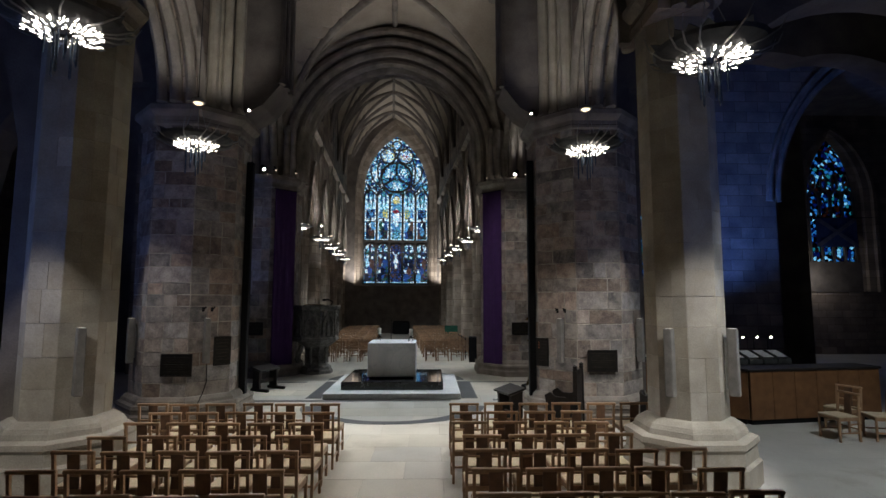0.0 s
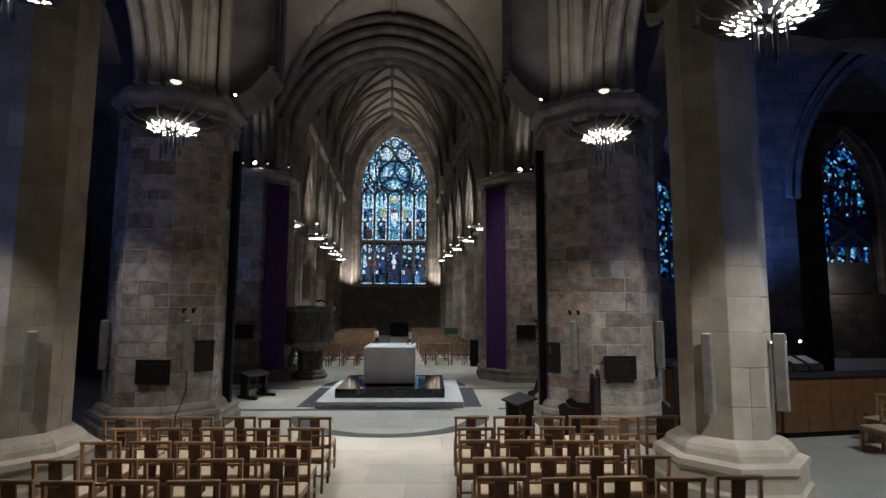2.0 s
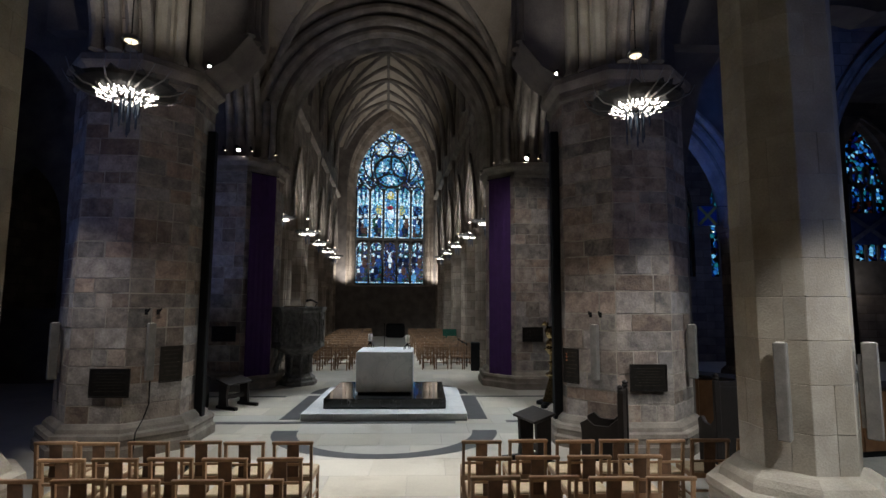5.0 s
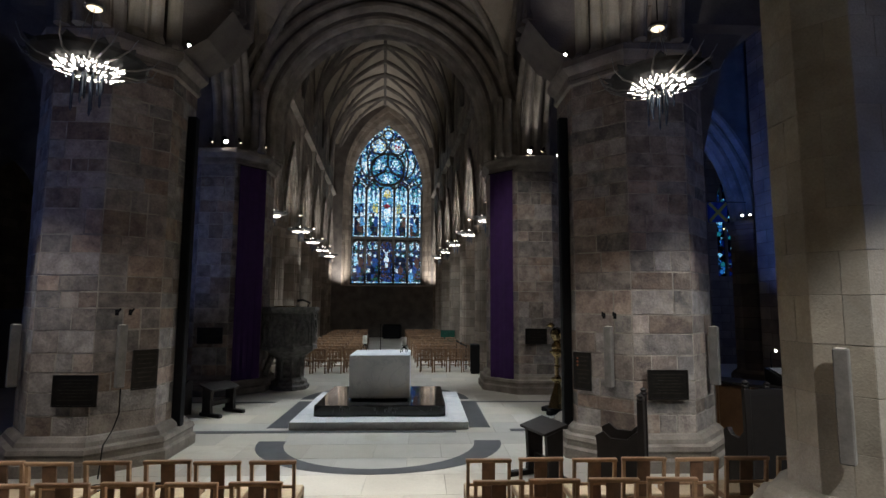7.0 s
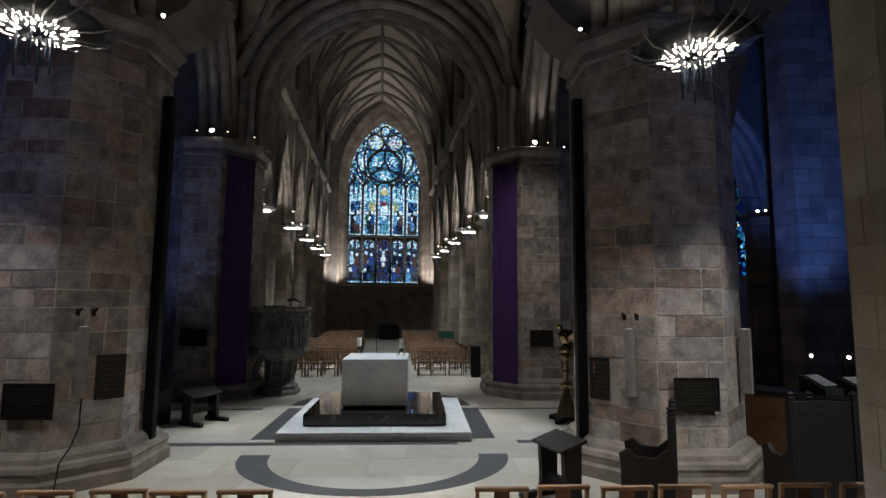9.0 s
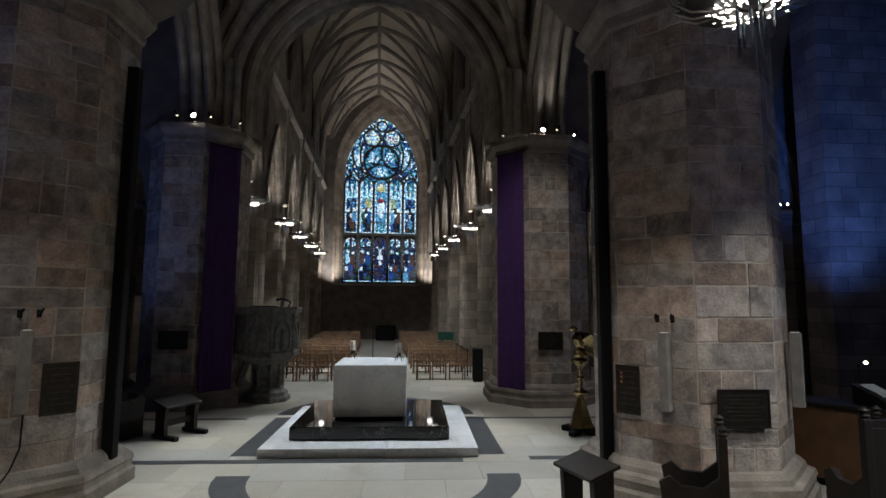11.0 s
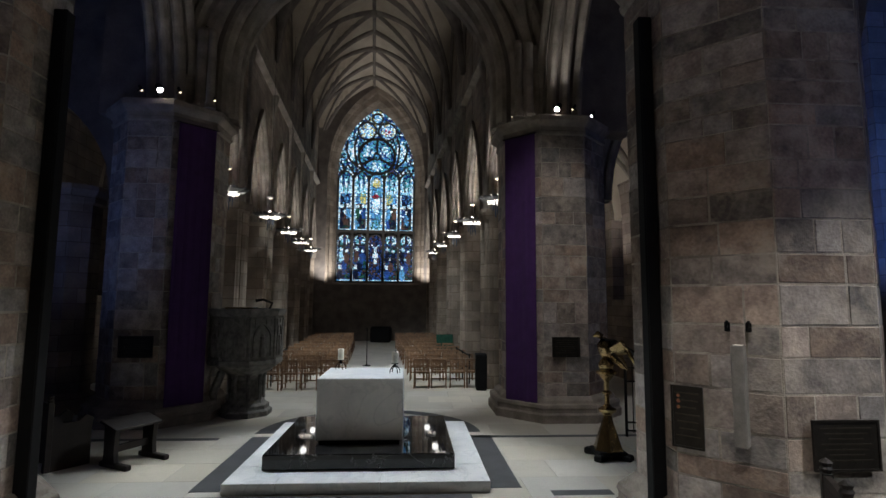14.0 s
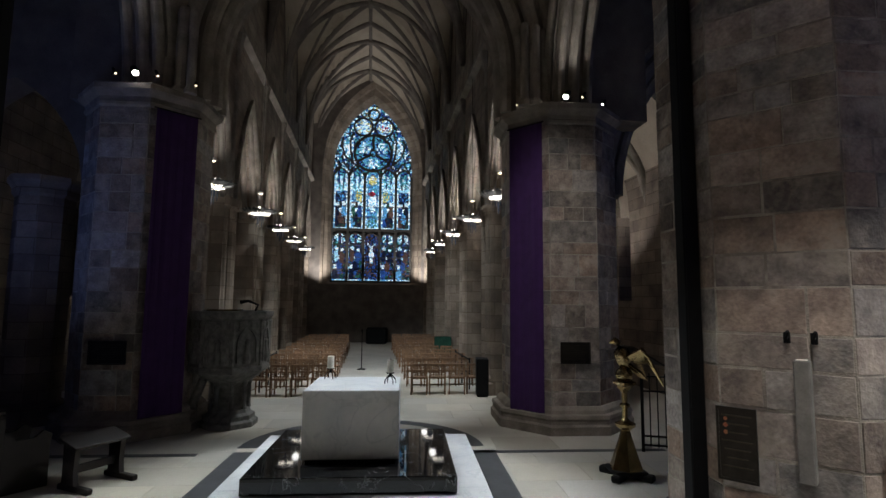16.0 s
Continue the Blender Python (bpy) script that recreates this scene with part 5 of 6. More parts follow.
def plaque(m, w, h, crest=False, label="dark bronze memorial plaque fixed to the pier"):
    ob = thing("plaque", m, label, "plaque", "memorial plaques")
    child("panel", box(bmesh.new(), -w / 2, w / 2, -0.018, 0.0, -h / 2, h / 2, 0.004), "bronze", ob)
    bm = bmesh.new()
    for x0, x1, z0, z1 in ((-w / 2, w / 2, h / 2 - 0.02, h / 2), (-w / 2, w / 2, -h / 2, -h / 2 + 0.02), (-w / 2, -w / 2 + 0.02, -h / 2 + 0.02, h / 2 - 0.02), (w / 2 - 0.02, w / 2, -h / 2 + 0.02, h / 2 - 0.02)):
        box(bm, x0, x1, -0.028, -0.012, z0, z1)
    child("rim", bm, "bronze", ob)
    for i in range(7):
        z = h / 2 - 0.07 - i * (h - 0.12) / 7
        q = w * (0.38 - 0.06 * (i % 3))
        child("raised_line", box(bmesh.new(), -q, q, -0.021, -0.016, z - 0.008, z + 0.004), "bronze_line", ob)
    if crest:
        for dz, r in ((0.2, 0.016), (0.15, 0.02), (0.09, 0.018)):
            bm = bmesh.new()
            bmesh.ops.create_uvsphere(bm, u_segments=8, v_segments=5, radius=r, matrix=Matrix.Translation((-w / 2 + 0.07, -0.018, dz)) @ Matrix.Diagonal((1, 0.25, 1, 1)))
            child("crest", bm, "crest", ob, "painted red and gold crest")
    return ob


M["bronze_line"] = material("worn_bronze_relief", (0.07, 0.06, 0.045), 0.4, metal=0.7, scale=12, grain=90)
M["crest"] = material("crest_enamel", (0.42, 0.2, 0.08), 0.5, dark=(0.3, 0.05, 0.04), scale=30, grain=60)
plaque(on_face(*P_SW, 0, 0.02, 1.235, 0.05), 0.62, 0.44)
plaque(on_face(*P_NW, 0, 0.26, 1.155, 0.05), 0.63, 0.45)
plaque(on_face(*P_SW, -1, -0.34, 1.36, 0.05), 0.3, 0.6, True, "dark bronze plaque with a small painted crest")
plaque(on_face(*P_NW, 1, 0.24, 1.4, 0.05), 0.36, 0.6)
plaque(on_face(*P_SE, 0, -0.02, 1.54, 0.05), 0.6, 0.42)
plaque(on_face(*P_NE, 0, 0.02, 1.55, 0.05), 0.66, 0.42)


def sconce(m):
    ob = thing("wall_sconce", m, "tall grey box wall sconce on the pier", "wall light", "pier sconces")
    child("housing", box(bmesh.new(), -0.055, 0.055, -0.16, -0.03, 0, 0.92, 0.01), "sconce", ob)
    child("back_plate", box(bmesh.new(), -0.035, 0.035, -0.03, 0.0, 0.1, 0.8), "steel", ob)
    child("top_glass", box(bmesh.new(), -0.035, 0.035, -0.14, -0.05, 0.915, 0.924), "sconce_glow", ob, "glowing top glass")
    return ob


for pr, k, al in ((P_NS, -1, 0.0), (P_NS, 1, 0.02), (P_NN, 1, 0.0), (P_SW, -1, 0.15), (P_SW, 1, 0.12), (P_NW, 1, -0.12), (P_NW, -1, 0.0)):
    sconce(on_face(*pr, k, al, 1.17, 0.03))


def hook_pair(m):
    ob = thing("bracket_pair", m, "pair of small black iron brackets on the pier", "bracket", "iron brackets")
    for s in (-1, 1):
        bm = bmesh.new()
        tube(bm, [(0.09 * s, 0, 0), (0.09 * s, -0.06, 0.0), (0.09 * s + 0.02, -0.1, 0.05)], 0.014, 6)
        child("arm", bm, "black", ob)
        child("plate", box(bmesh.new(), 0.09 * s - 0.025, 0.09 * s + 0.025, -0.012, 0, -0.05, 0.04, 0.004), "black", ob)
    return ob


hook_pair(on_face(*P_SW, -1, 0.14, 2.26, 0.05))
hook_pair(on_face(*P_NW, 1, -0.1, 2.28, 0.05))


def tower_speaker(x, y):
    ob = thing("column_loudspeaker", pose(x, y, 0), "tall thin black column standing beside the pier", "loudspeaker", "black columns")
    child("column", box(bmesh.new(), -0.075, 0.075, -0.075, 0.075, 0.03, 5.7, 0.01), "black", ob)
    child("foot", box(bmesh.new(), -0.09, 0.09, -0.09, 0.09, 0.0, 0.03), "black", ob)
    child("grille", box(bmesh.new(), -0.06, 0.06, -0.082, -0.07, 1.2, 5.5), "black", ob)
    return ob


tower_speaker(2.42, 12.3)
tower_speaker(-4.12, 12.62)


def banner(m, w, z0, z1):
    ob = thing("banner", m, "long plain purple cloth banner hanging down the pier", "banner", "purple banners")
    bm = bmesh.new()
    n = 16
    front = [(-w / 2 + w * i / n, -0.035 - 0.007 * math.sin(i * 1.9) - 0.008 * math.sin(i * 0.7)) for i in range(n + 1)]
    back = [(x, y + 0.008) for x, y in reversed(front)]
    loft(bm, [[(x, y * (1 + 0.25 * k), z) for x, y in front + back] for k, z in ((0, z1), (0.4, (z0 + z1) / 2), (1, z0))])
    child("cloth", bm, "purple", ob, smooth=False)
    bm = bmesh.new()
    tube(bm, [(-w / 2 - 0.05, -0.04, z1), (w / 2 + 0.05, -0.04, z1)], 0.014, 8)
    child("rod", bm, "black", ob)
    return ob


banner(on_face(*P_SE, -1, 0.0, 0, 0.1), 0.78, 0.12, 6.2)
banner(on_face(*P_NE, 1, 0.02, 0, 0.1), 0.78, 0.12, 6.15)

# ---- floor inlays ----
inlay = thing("floor_inlay", Matrix(), "dark grey stone bands inlaid round the altar", "floor inlay", kind="structure")


def strip(x0, x1, y0, y1):
    part("inlay_band", box(bmesh.new(), x0, x1, y0, y1, -0.01, 0.004), "floor_grey", inlay)


def bow(cx, cy, ao, bo, ai, bi, sign):
    bm = bmesh.new()
    n = 24
    ring = [[], []]
    for i in range(n + 1):
        a = math.pi * i / n
        ring[0].append((cx + ao * math.cos(a), cy + sign * bo * math.sin(a)))
        ring[1].append((cx + ai * math.cos(a), cy + sign * bi * math.sin(a)))
    loft(bm, [[(x, y, z) for x, y in ring[0] + ring[1][::-1]] for z in (-0.01, 0.004)])
    part("inlay_bow", bm, "floor_grey", inlay)


bow(-0.74, 13.02, 2.13, 1.82, 1.66, 1.57, -1)
bow(-0.93, 17.0, 2.12, 2.1, 1.76, 1.84, 1)
strip(-3.02, -2.62, 13.98, 16.75)
strip(0.93, 1.34, 13.98, 16.75)
strip(-4.4, 0.64, 13.6, 13.78)
strip(1.7, 2.5, 13.68, 13.86)
strip(-6.4, -3.57, 16.55, 16.7)
strip(0.82, 4.3, 16.58, 16.72)

# ---- furniture in the crossing and choir ----


def pulpit(x, y):
    ob = thing("pulpit", pose(x, y, 0), "carved grey-green stone pulpit on a clustered stem", "pulpit")
    bm = bmesh.new()
    octagon(bm, [(0.52, 0.0), (0.52, 0.1), (0.46, 0.14), (0.46, 0.22), (0.38, 0.27), (0.36, 0.33), (0.3, 0.38)], 0.05, 0)
    child("foot", bm, "pulpit", ob, "moulded stone foot")
    bm = bmesh.new()
    octagon(bm, [(0.3, 0.36), (0.27, 0.42), (0.27, 0.75), (0.34, 0.86), (0.5, 0.97), (0.62, 1.06), (0.7, 1.1)], 0.05, 0)
    child("stem", bm, "pulpit", ob)
    for i in range(8):
        a = math.tau * (i + 0.5) / 8
        bm = bmesh.new()
        turned(bm, [(0.06, 0.34), (0.045, 0.4), (0.045, 0.8), (0.07, 0.88), (0.07, 0.92)], 8, (0.05 + 0.36 * math.cos(a), 0.36 * math.sin(a)))
        child("colonnette", bm, "pulpit", ob)
    bm = bmesh.new()
    octagon(bm, [(0.7, 1.08), (0.74, 1.12), (0.74, 1.2), (0.7, 1.23), (0.7, 2.12), (0.75, 2.16), (0.78, 2.22), (0.78, 2.29), (0.7, 2.3), (0.66, 2.2)], 0, 0)
    child("body", bm, "pulpit", ob)
    for k in range(8):
        a = math.tau * k / 8
        m = Matrix.Rotation(a + math.pi / 2, 4, "Z")
        bm = bmesh.new()
        pts = [(-0.2, -0.715, 1.3), (-0.2, -0.715, 1.65)] + [(x, -0.715, 1.65 + z) for x, z in pointed(0.2, 0.33, 5)][1:-1] + [(0.2, -0.715, 1.65), (0.2, -0.715, 1.3)]
        sweep(bm, pts, [(-0.03, -0.025), (0.03, -0.025), (0.03, 0.025), (-0.03, 0.025)], (0, 1, 0))
        child("niche_arch", bm, "pulpit", ob, m=m)
        bm = bmesh.new()
        turned(bm, [(0.07, 1.28), (0.085, 1.4), (0.06, 1.55), (0.05, 1.62), (0.06, 1.7), (0.02, 1.76)], 8, (0, -0.71))
        child("carved_boss", bm, "pulpit", ob, m=m)
        bm = bmesh.new()
        turned(bm, [(0.045, 1.22), (0.035, 1.28), (0.035, 2.0), (0.055, 2.08), (0.02, 2.14)], 6, (0.29, -0.71))
        child("angle_shaft", bm, "pulpit", ob, m=m)
        for dx in (-0.13, 0.13):
            child("tracery_block", box(bmesh.new(), dx - 0.06, dx + 0.06, -0.73, -0.7, 1.93, 2.08), "pulpit", ob, m=m)
    bm = bmesh.new()
    tube(bm, [(0.55, -0.25, 2.3), (0.62, -0.3, 2.42), (0.45, -0.4, 2.5), (0.3, -0.45, 2.47)], [0.02, 0.02, 0.03, 0.045], 6)
    child("reading_lamp", bm, "black", ob, "black gooseneck lamp")
    bm = bmesh.new()
    box(bm, -0.3, 0.3, -0.55, -0.2, 2.3, 2.33, 0.006)
    child("book_rest", bm, "brass", ob)
    bm = bmesh.new()
    tube(bm, [(-0.6, -0.25, 0.0), (-0.55, -0.3, 0.5), (-0.4, -0.25, 0.95)], 0.09, 8)
    child("rear_column", bm, "pulpit", ob)
    return ob


pulpit(-3.82, 18.75)


def eagle_lectern(x, y):
    ob = thing("eagle_lectern", pose(x, y, 0, 0, 0, 0), "polished brass eagle lectern on black feet", "lectern")
    for i in range(4):
        a = math.tau * (i + 0.5) / 4
        m = Matrix.Rotation(a, 4, "Z")
        child("foot", box(bmesh.new(), 0.1, 0.4, -0.07, 0.07, 0.0, 0.1, 0.02), "black", ob, "black block foot", m=m)
    child("plinth", box(bmesh.new(), -0.24, 0.24, -0.24, 0.24, 0.06, 0.13, 0.02), "black", ob)
    bm = bmesh.new()
    turned(bm, [(0.25, 0.13), (0.23, 0.18), (0.1, 0.55), (0.07, 0.66), (0.1, 0.7)], 6, turn=0.3)
    child("pyramid_base", bm, "brass", ob)
    bm = bmesh.new()
    turned(bm, [(0.09, 0.68), (0.14, 0.72), (0.15, 0.76), (0.07, 0.8), (0.045, 0.84), (0.04, 0.98), (0.075, 1.0), (0.075, 1.03), (0.04, 1.06), (0.04, 1.2), (0.09, 1.26), (0.12, 1.3), (0.17, 1.33), (0.17, 1.36), (0.08, 1.4)], 16)
    child("stem", bm, "brass", ob, smooth=False)
    bm = bmesh.new()
    bmesh.ops.create_uvsphere(bm, u_segments=16, v_segments=10, radius=0.125, matrix=Matrix.Translation((0, 0, 1.46)))
    child("orb", bm, "brass", ob, smooth=True)
    bm = bmesh.new()
    tube(bm, [(0.02, 0, 1.55), (0.0, 0.0, 1.68), (-0.05, -0.02, 1.82), (-0.1, -0.04, 1.93), (-0.15, -0.05, 1.965), (-0.24, -0.06, 1.93)], [0.06, 0.12, 0.11, 0.06, 0.055, 0.008], 10)
    child("eagle_body", bm, "brass", ob, smooth=True)
    for s in (-1, 1):
        bm = bmesh.new()
        for j in range(7):
            z0 = 1.98 - 0.03 * j
            tube(bm, [(0.02 + 0.02 * j, s * (0.08 + 0.01 * j), 1.72 - 0.01 * j), (0.12 + 0.03 * j, s * (0.2 + 0.028 * (6 - j)), z0 - 0.12), (0.17 + 0.05 * j, s * (0.26 + 0.02 * (6 - j)), z0 - 0.16 - 0.05 * j)], [0.03, 0.04, 0.012], 5)
        child("wing", bm, "brass", ob)
    bm = bmesh.new()
    for j in range(5):
        tube(bm, [(0.06, 0.03 * (j - 2), 1.62), (0.2, 0.05 * (j - 2), 1.5), (0.3, 0.06 * (j - 2), 1.4)], [0.03, 0.03, 0.01], 5)
    child("tail", bm, "brass", ob)
    child("book_board", box(bmesh.new(), -0.3, 0.3, -0.2, 0.2, -0.012, 0.012, 0.004), "black_wood", ob, "dark sloping book board", m=pose(0.3, 0.08, 1.74, 0, 28, 12))
    return ob


eagle_lectern(3.04, 15.3)


def iron_gate(x, y, turn):
    ob = thing("iron_gate", pose(x, y, 0, 0, 0, turn), "low black wrought iron gate beside the lectern", "gate")
    for i in range(9):
        bm = bmesh.new()
        tube(bm, [(-0.5 + 0.125 * i, 0, 0.08), (-0.5 + 0.125 * i, 0, 1.32)], 0.011, 5)
        child("bar", bm, "black", ob)
    for z in (0.1, 0.25, 1.0, 1.25):
        child("rail", box(bmesh.new(), -0.52, 0.52, -0.012, 0.012, z, z + 0.03), "black", ob)
    for s in (-0.5, 0.5):
        child("post", box(bmesh.new(), s - 0.025, s + 0.025, -0.025, 0.025, 0, 1.38, 0.005), "black", ob)
    return ob


iron_gate(4.35, 16.4, -18)


def prie_dieu(x, y, turn, w=0.62, h=0.62):
    """A low reading desk on two slab ends with a sloping top."""
    ob = thing("prayer_desk", pose(x, y, 0, 0, 0, turn), "black oak prayer desk with a sloping top", "prayer desk", "prayer desks")
    for s in (-1, 1):
        bm = bmesh.new()
        x0, x1 = s * w / 2 - 0.035, s * w / 2 + 0.035
        prof = [(-0.13, 0.07), (0.13, 0.07), (0.12, 0.2), (0.13, h - 0.02), (-0.13, h - 0.1), (-0.11, 0.25)]
        loft(bm, [[(q, a, b) for a, b in prof] for q in (x0, x1)])
        child("slab_end", bm, "black_wood", ob)
        child("sledge_foot", box(bmesh.new(), x0 - 0.01, x1 + 0.01, -0.42, 0.2, 0.0, 0.075, 0.012), "black_wood", ob)
    child("top", box(bmesh.new(), -w / 2 - 0.07, w / 2 + 0.07, -0.2, 0.2, -0.02, 0.02, 0.006), "black_wood", ob, m=pose(0, 0, h - 0.02, 15, 0, 0))
    child("stretcher", box(bmesh.new(), -w / 2, w / 2, -0.03, 0.03, 0.2, 0.3), "black_wood", ob)
    return ob


prie_dieu(-4.45, 15.35, 62)
prie_dieu(1.7, 10.98, -70, 0.5, 0.74)


def throne(x, y, turn, w, h, label):
    """A carved chair with a tall panelled back, finials and solid arms; faces +y."""
    ob = thing("carved_armchair", pose(x, y, 0, 0, 0, turn), label, "armchair", "carved oak armchairs")
    child("back_panel", box(bmesh.new(), -w / 2, w / 2, -0.3, -0.25, 0.12, h - 0.16, 0.01), "black_wood", ob)
    bm = bmesh.new()
    loft(bm, [[(x0, q, z) for x0, z in ((-w / 2, h - 0.16), (w / 2, h - 0.16), (w / 2, h - 0.1), (0, h - 0.2 + 0.12), (-w / 2, h - 0.1))] for q in (-0.3, -0.25)])
    child("crest_rail", bm, "black_wood", ob)
    for s in (-1, 1):
        bm = bmesh.new()
        box(bm, s * w / 2 - 0.04, s * w / 2 + 0.04, -0.32, -0.24, 0, h - 0.08, 0.006)
        turned(bm, [(0.035, h - 0.08), (0.05, h - 0.05), (0.035, h - 0.03), (0.05, h), (0.01, h + 0.03)], 8, (s * w / 2, -0.28))
        child("back_post", bm, "black_wood", ob)
        bm = bmesh.new()
        prof = [(-0.26, 0.0), (0.28, 0.0), (0.28, 0.55), (0.3, 0.68), (0.2, 0.74), (0.1, 0.66), (-0.1, 0.66), (-0.26, 0.8)]
        loft(bm, [[(s * w / 2 + q, a, b) for a, b in prof] for q in (-0.03, 0.03)])
        child("arm_side", bm, "black_wood", ob)
    child("seat", box(bmesh.new(), -w / 2 + 0.03, w / 2 - 0.03, -0.25, 0.28, 0.4, 0.46, 0.01), "black_wood", ob)
    child("apron", box(bmesh.new(), -w / 2 + 0.03, w / 2 - 0.03, 0.22, 0.25, 0.1, 0.4), "black_wood", ob)
    return ob


throne(2.72, 10.72, 62, 0.56, 1.24, "black carved oak armchair with finials against the pier")
throne(4.62, 10.55, -4, 0.72, 1.42, "broad black oak stall with tall panelled back")
throne(-5.45, 15.25, -35, 0.62, 1.06, "low black oak armchair beside the prayer desk")
throne(5.35, 10.9, -60, 0.5, 1.3, "black carved oak armchair near the counter")

# candles, microphone, cabinet, draped table
for x, y in ((-1.36, 15.95), (-0.42, 15.45)):
    ob = thing("candlestick", pose(x, y, 1.31), "ivory pillar candle on a black iron stand", "candlestick", "altar candles")
    for i in range(4):
        a = math.tau * i / 4 + 0.5
        bm = bmesh.new()
        tube(bm, [(0.09 * math.cos(a), 0.09 * math.sin(a), 0.008), (0.085 * math.cos(a), 0.085 * math.sin(a), 0.06), (0.03 * math.cos(a), 0.03 * math.sin(a), 0.13)], 0.008, 6)
        child("leg", bm, "black", ob)
    bm = bmesh.new()
    turned(bm, [(0.02, 0.1), (0.02, 0.15), (0.06, 0.155), (0.06, 0.165), (0.01, 0.17)], 14)
    child("pan", bm, "black", ob)
    bm = bmesh.new()
    turned(bm, [(0.052, 0.168), (0.053, 0.34), (0.048, 0.352), (0.01, 0.345)], 16)
    wax = child("candle", bm, "candle", ob, "ivory wax pillar")
    bm = bmesh.new()
    tube(bm, [(0, 0, 0.34), (0.003, 0, 0.37)], 0.004, 5)
    child("wick", bm, "black", wax)
ob = thing("microphone_stand", pose(-1.85, 27.4, 0), "thin black microphone stand in the choir aisle", "microphone stand")
bm = bmesh.new()
turned(bm, [(0.16, 0), (0.16, 0.02), (0.03, 0.04), (0.015, 0.06), (0.013, 1.35), (0.005, 1.36)], 12)
child("pole", bm, "black", ob)
bm = bmesh.new()
tube(bm, [(0, 0, 1.33), (0, -0.06, 1.42), (0, -0.1, 1.44)], [0.012, 0.03, 0.03], 8)
child("microphone", bm, "black", ob)
ob = thing("cabinet", pose(1.86, 21.9, 0, 0, 0, -4), "narrow dark cabinet beside the choir chairs", "cabinet")
child("body", box(bmesh.new(), -0.16, 0.16, -0.25, 0.25, 0.04, 1.0, 0.01), "black", ob)
child("plinth", box(bmesh.new(), -0.14, 0.14, -0.23, 0.23, 0, 0.04), "black", ob)
child("door", box(bmesh.new(), -0.14, 0.14, -0.262, -0.25, 0.08, 0.96, 0.004), "black", ob)
w = choir(0.45, 39.3)
ob = thing("draped_table", pose(w.x, w.y, 0, 0, 0, -4), "table under a black cloth below the window", "table")
child("cloth", box(bmesh.new(), -0.62, 0.62, -0.4, 0.4, 0.0, 0.92, 0.08), "black", ob)
child("tabletop", box(bmesh.new(), -0.55, 0.55, -0.36, 0.36, 0.921, 0.95, 0.01), "black", ob)
w = choir(3.0, 29.0)
ob = thing("green_screen", pose(w.x, w.y, 0, 0, 0, -4), "green cloth panel by the choir wall", "panel")
child("cloth", box(bmesh.new(), -0.35, 0.35, -0.02, 0.02, 0.45, 1.1, 0.01), "green", ob)
for s in (-1, 1):
    child("leg", box(bmesh.new(), s * 0.33 - 0.02, s * 0.33 + 0.02, -0.15, 0.15, 0.0, 0.44), "black", ob)
for side in (-1, 1):
    w = choir(2.92 * side, 23.3)
    ob = thing("choir_screen_rail", pose(w.x, w.y, 0, 0, 0, 4), "dark iron rail on posts along the choir", "rail", "choir rails")
    for z in (0.45, 0.85):
        bm = bmesh.new()
        tube(bm, [(0, -0.6, z), (0, 1.9, z)], 0.02, 6)
        child("rail", bm, "black", ob)
    for q in (-0.6, 0.65, 1.9):
        bm = bmesh.new()
        tube(bm, [(0, q, 0), (0, q, 0.9)], 0.022, 6)
        child("post", bm, "black", ob)

# ---- counter in the south aisle ----
ob = thing("counter", pose(6.55, 11.0, 0, 0, 0, 9), "long polished walnut counter with dark top", "counter")
for i in range(6):
    child("front_panel", box(bmesh.new(), 0.52 * i + 0.004, 0.52 * (i + 1) - 0.004, -0.02, 0.02, 0.1, 1.05, 0.004), "desk_wood", ob)
for i in range(5):
    child("side_panel", box(bmesh.new(), -0.02, 0.02, 0.03 + 0.52 * i, 0.03 + 0.52 * (i + 1) - 0.006, 0.1, 1.05, 0.004), "desk_wood", ob, m=pose(0, 0, 0, 0, 0, 30))
child("plinth", box(bmesh.new(), 0.03, 3.1, 0.02, 0.5, 0.0, 0.1), "black", ob)
child("top", box(bmesh.new(), -0.05, 3.16, -0.05, 0.6, 1.052, 1.1, 0.008), "black_wood", ob)
child("side_top", box(bmesh.new(), -0.05, 0.55, 0.0, 2.7, 1.058, 1.106, 0.008), "black_wood", ob, m=pose(0, 0, 0, 0, 0, 30))
child("side_plinth", box(bmesh.new(), 0.02, 0.3, 0.1, 2.6, 0.0, 0.1), "black", ob, m=pose(0, 0, 0, 0, 0, 30))
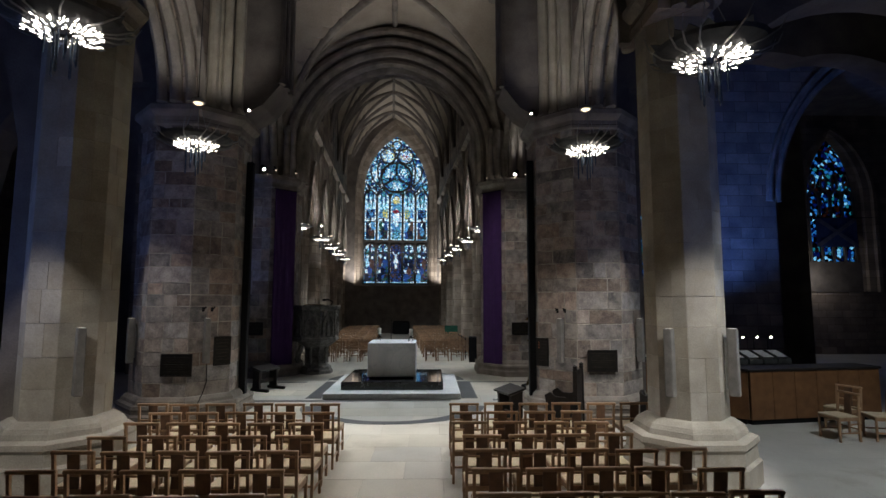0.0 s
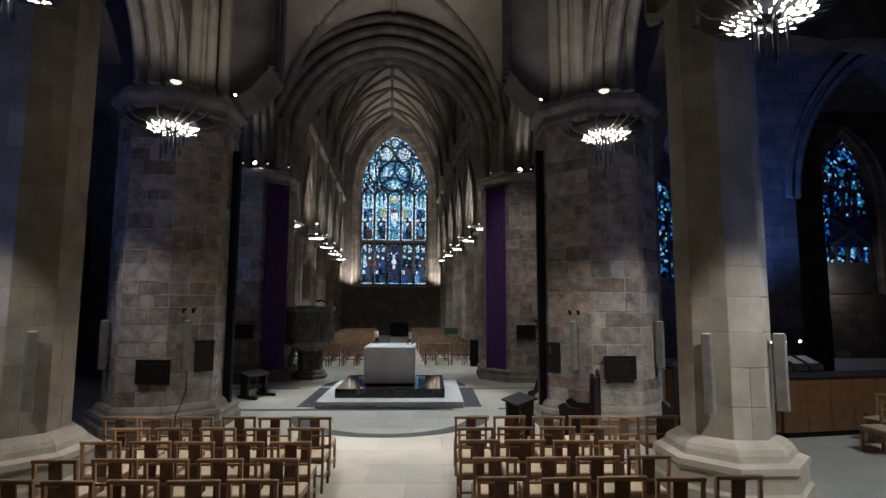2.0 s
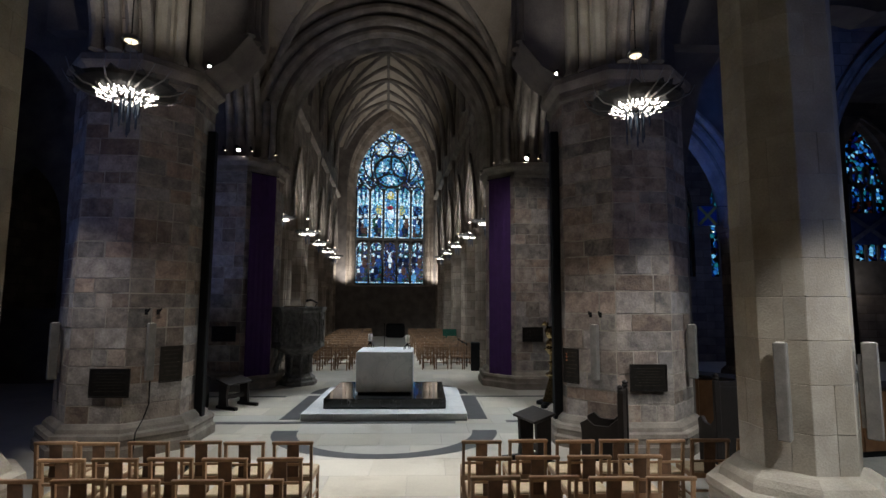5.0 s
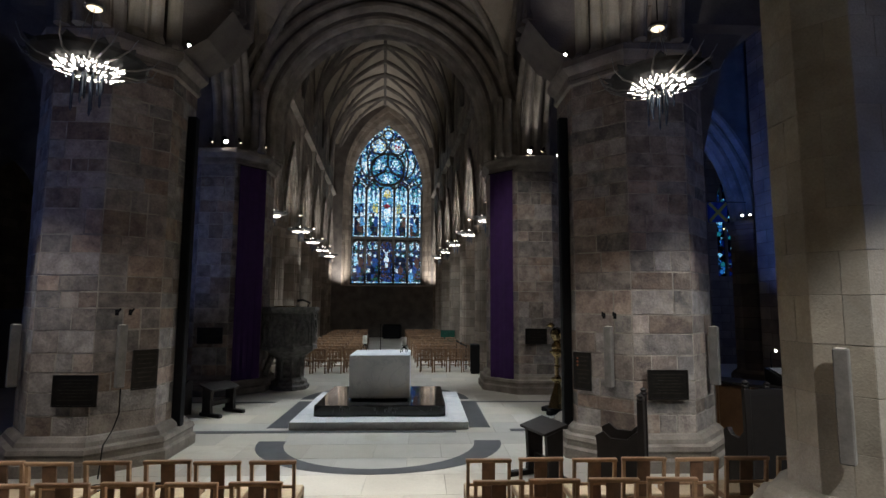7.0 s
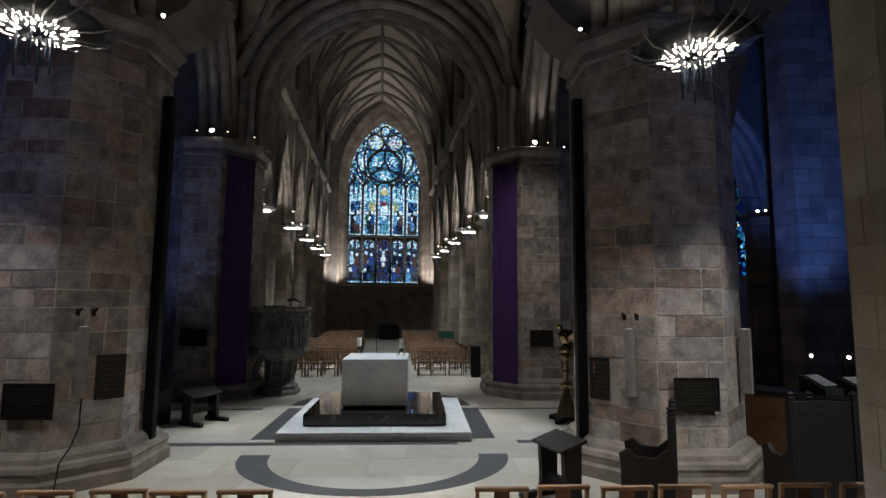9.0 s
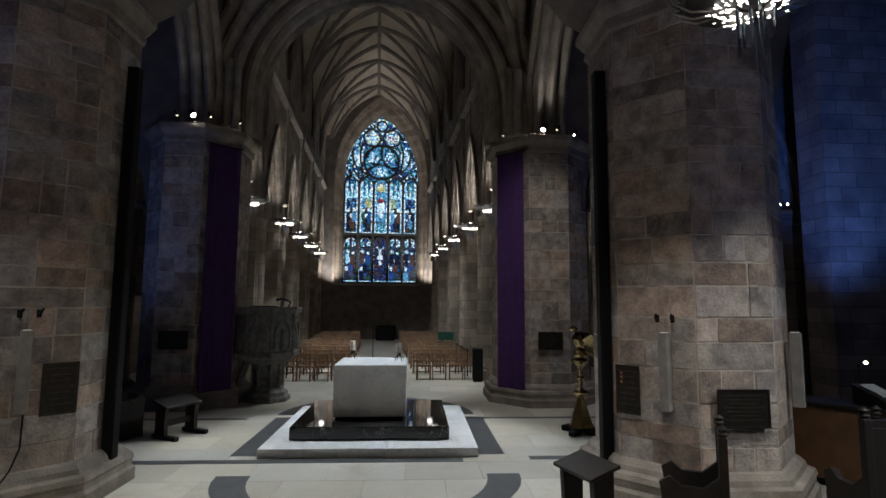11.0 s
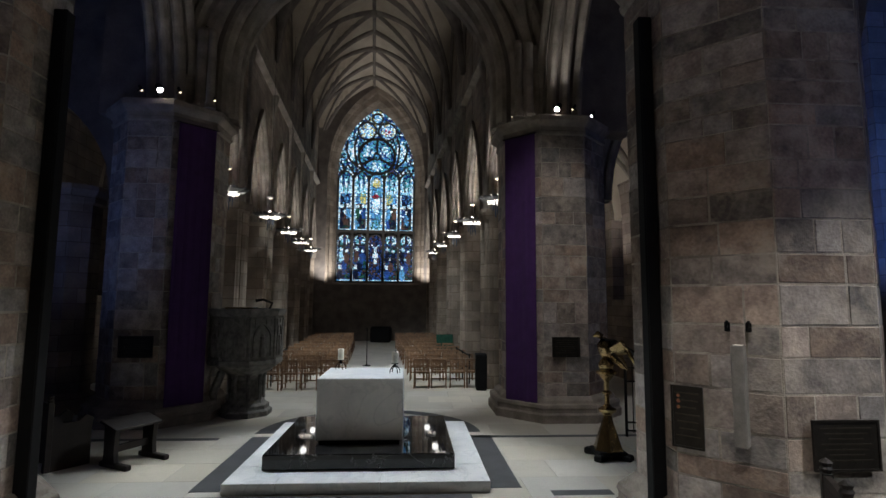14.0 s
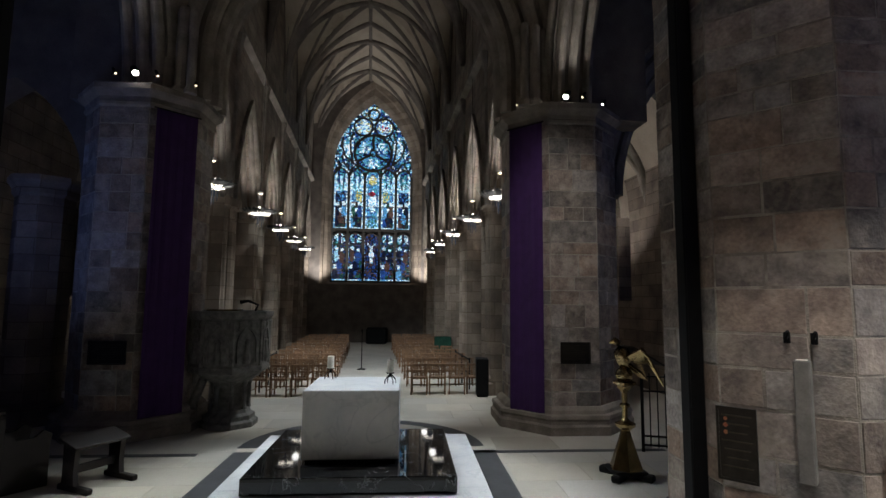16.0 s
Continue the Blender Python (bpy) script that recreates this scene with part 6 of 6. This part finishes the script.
for i in range(6):
    d = Matrix.Translation((6.55, 11.0, 0)) @ pose(0, 0, 0, 0, 0, 9)
    p = d @ Vector((-0.35 + 0.36 * i, 0.85 + (0.3 if i == 0 else 0.0), 0))
    ob = thing("display_case", pose(p.x, p.y, 1.11, 0, 0, 9), "sloping glass display case with a small lamp", "display case", "display cases")
    bm = bmesh.new()
    loft(bm, [[(x, a, b) for a, b in ((-0.22, 0.0), (0.22, 0.0), (0.22, 0.26), (-0.22, 0.1))] for x in (-0.16, 0.16)])
    child("case", bm, "case_glass", ob)
    child("paper", box(bmesh.new(), -0.12, 0.12, -0.17, 0.17, -0.004, 0.004), "paper", ob, m=pose(0, -0.01, 0.2, 20, 0, 0))
    bm = bmesh.new()
    tube(bm, [(0, 0.24, -0.1), (0, 0.24, 0.5), (0, 0.16, 0.56)], 0.009, 6)
    child("lamp_arm", bm, "black", ob)
    bm = bmesh.new()
    bmesh.ops.create_icosphere(bm, subdivisions=2, radius=0.025, matrix=Matrix.Translation((0, 0.13, 0.55)))
    child("lamp_bulb", bm, "bulb", ob)
    child("stand", box(bmesh.new(), -0.15, 0.15, -0.2, 0.24, -1.11, -0.004), "black_wood", ob)
copy_thing(chair, pose(7.5, 9.95, 0, 0, 0, 95))
copy_thing(chair, pose(8.25, 9.9, 0, 0, 0, 75))
copy_thing(chair, pose(8.1, 10.6, 0, 0, 0, 110))

# cables on the floor by the north pier
for k in range(4):
    ob = thing("floor_cable", Matrix(), "loose black cable coiled on the stone floor", "cable", "floor cables")
    bm = bmesh.new()
    pts = [(-4.3 + 0.3 * k + 0.28 * math.cos(1.1 * i + k) + 0.05 * i, 10.75 + 0.16 * math.sin(1.3 * i + k), 0.012 + 0.008 * (i % 2)) for i in range(14)]
    tube(bm, pts, 0.009, 5)
    child("cord", bm, "black", ob)
ob = thing("wall_cable", Matrix(), "thin black cable running down the pier", "cable")
bm = bmesh.new()
tube(bm, [(-4.5, 11.55, 1.15), (-4.47, 11.5, 0.8), (-4.52, 11.45, 0.58), (-4.5, 11.2, 0.42), (-4.45, 11.05, 0.02)], 0.01, 5)
child("cord", bm, "black", ob)

# ---- floor slabs: near ones one by one, the rest joined ----
slab = {}


def slab_mesh(w, d):
    bm = bmesh.new()
    h = 0.003
    loft(bm, [[(-w / 2, -d / 2, -0.012), (w / 2, -d / 2, -0.012), (w / 2, d / 2, -0.012), (-w / 2, d / 2, -0.012)],
              [(-w / 2, -d / 2, -h), (w / 2, -d / 2, -h), (w / 2, d / 2, -h), (-w / 2, d / 2, -h)],
              [(-w / 2 + h, -d / 2 + h, 0), (w / 2 - h, -d / 2 + h, 0), (w / 2 - h, d / 2 - h, 0), (-w / 2 + h, d / 2 - h, 0)]])
    me = bpy.data.meshes.new("floor_slab")
    bmesh.ops.recalc_face_normals(bm, faces=bm.faces[:])
    bm.to_mesh(me)
    bm.free()
    me.materials.append(M["floor"])
    return me


SX, SY = 1.1, 0.8
mesh = slab_mesh(SX - 0.003, SY - 0.003)
rest_v, rest_f = [], []
for j in range(-11, 56):
    for i in range(-14, 24):
        x = -0.8 + SX * (i + (0.5 if j % 2 else 0)) 
        y = SY * (j + 0.5)
        if -5.0 < x < 3.6 and 3.2 < y < 27.5:
            s = new("floor_slab", mesh)
            s.parent = floor
            s.location = (x, y, 0)
        else:
            b = len(rest_v)
            w2, d2 = SX / 2 - 0.002, SY / 2 - 0.002
            rest_v += [(x - w2, y - d2, 0), (x + w2, y - d2, 0), (x + w2, y + d2, 0), (x - w2, y + d2, 0)]
            rest_f.append((b, b + 1, b + 2, b + 3))
me = bpy.data.meshes.new("far_slabs")
me.from_pydata(rest_v, [], rest_f)
me.materials.append(M["floor"])
far = new("far_slabs", me)
far.parent = floor
far["kind"] = "stuff"

# ---- the piers' stones, one by one ----
stones = {}
rb = random.Random(11)
for name, (ob, half, z0, z1, mat, spread, course) in PIER.items():
    face = 2 * half * math.tan(math.pi / 8)
    n = max(1, round((z1 - z0) / course))
    ch = []
    z = z0
    while z < z1 - 0.12:
        h = course * rb.choice((0.72, 0.85, 1.0, 1.0, 1.15, 1.35)) if mat == "red_stone" else course * rb.choice((0.9, 1.0, 1.1))
        h = round(min(h, z1 - z), 3)
        if z1 - z - h < 0.12:
            h = round(z1 - z, 3)
        ch.append((z, h))
        z += h
    for z, h in ch:
        for k in range(8):
            a = math.radians(-90 + 45 * k)
            if math.sin(a) > 0.3:
                cuts = [1.0]
            elif mat == "red_stone":
                cuts = rb.choice(([0.42, 0.58], [0.6, 0.4], [0.5, 0.5], [0.28, 0.72], [0.7, 0.3], [0.36, 0.64], [0.3, 0.42, 0.28], [0.4, 0.28, 0.32], [1.0]))
            else:
                cuts = rb.choice(([1.0], [0.55, 0.45], [0.4, 0.6], [1.0]))
            at = -face / 2
            for c in cuts:
                wd = round(face * c, 3)
                dp = rb.choice((0.047, 0.05, 0.053)) if mat == "red_stone" else 0.05
                gap = rb.choice((0.012, 0.018, 0.026)) if mat == "red_stone" else 0.004
                key = (wd, h, dp, mat, gap)
                if key not in stones:
                    stones[key] = block_mesh(wd - gap, h - gap, mat, dp, 0.0, 0.005 if mat == "red_stone" else 0.003)
                s = new("stone", stones[key])
                s.parent = ob
                nrm = Vector((math.cos(a), math.sin(a), 0))
                tan = Vector((-nrm.y, nrm.x, 0))
                s.matrix_basis = Matrix.Translation(nrm * (half - 0.05) + tan * (at + wd / 2) + Vector((0, 0, z + h / 2))) @ pose(0, 0, 0, 0, rb.uniform(-0.5, 0.5) if mat == "red_stone" else 0.0, 45 * k + (rb.uniform(-0.4, 0.4) if mat == "red_stone" else 0.0))
                at += wd
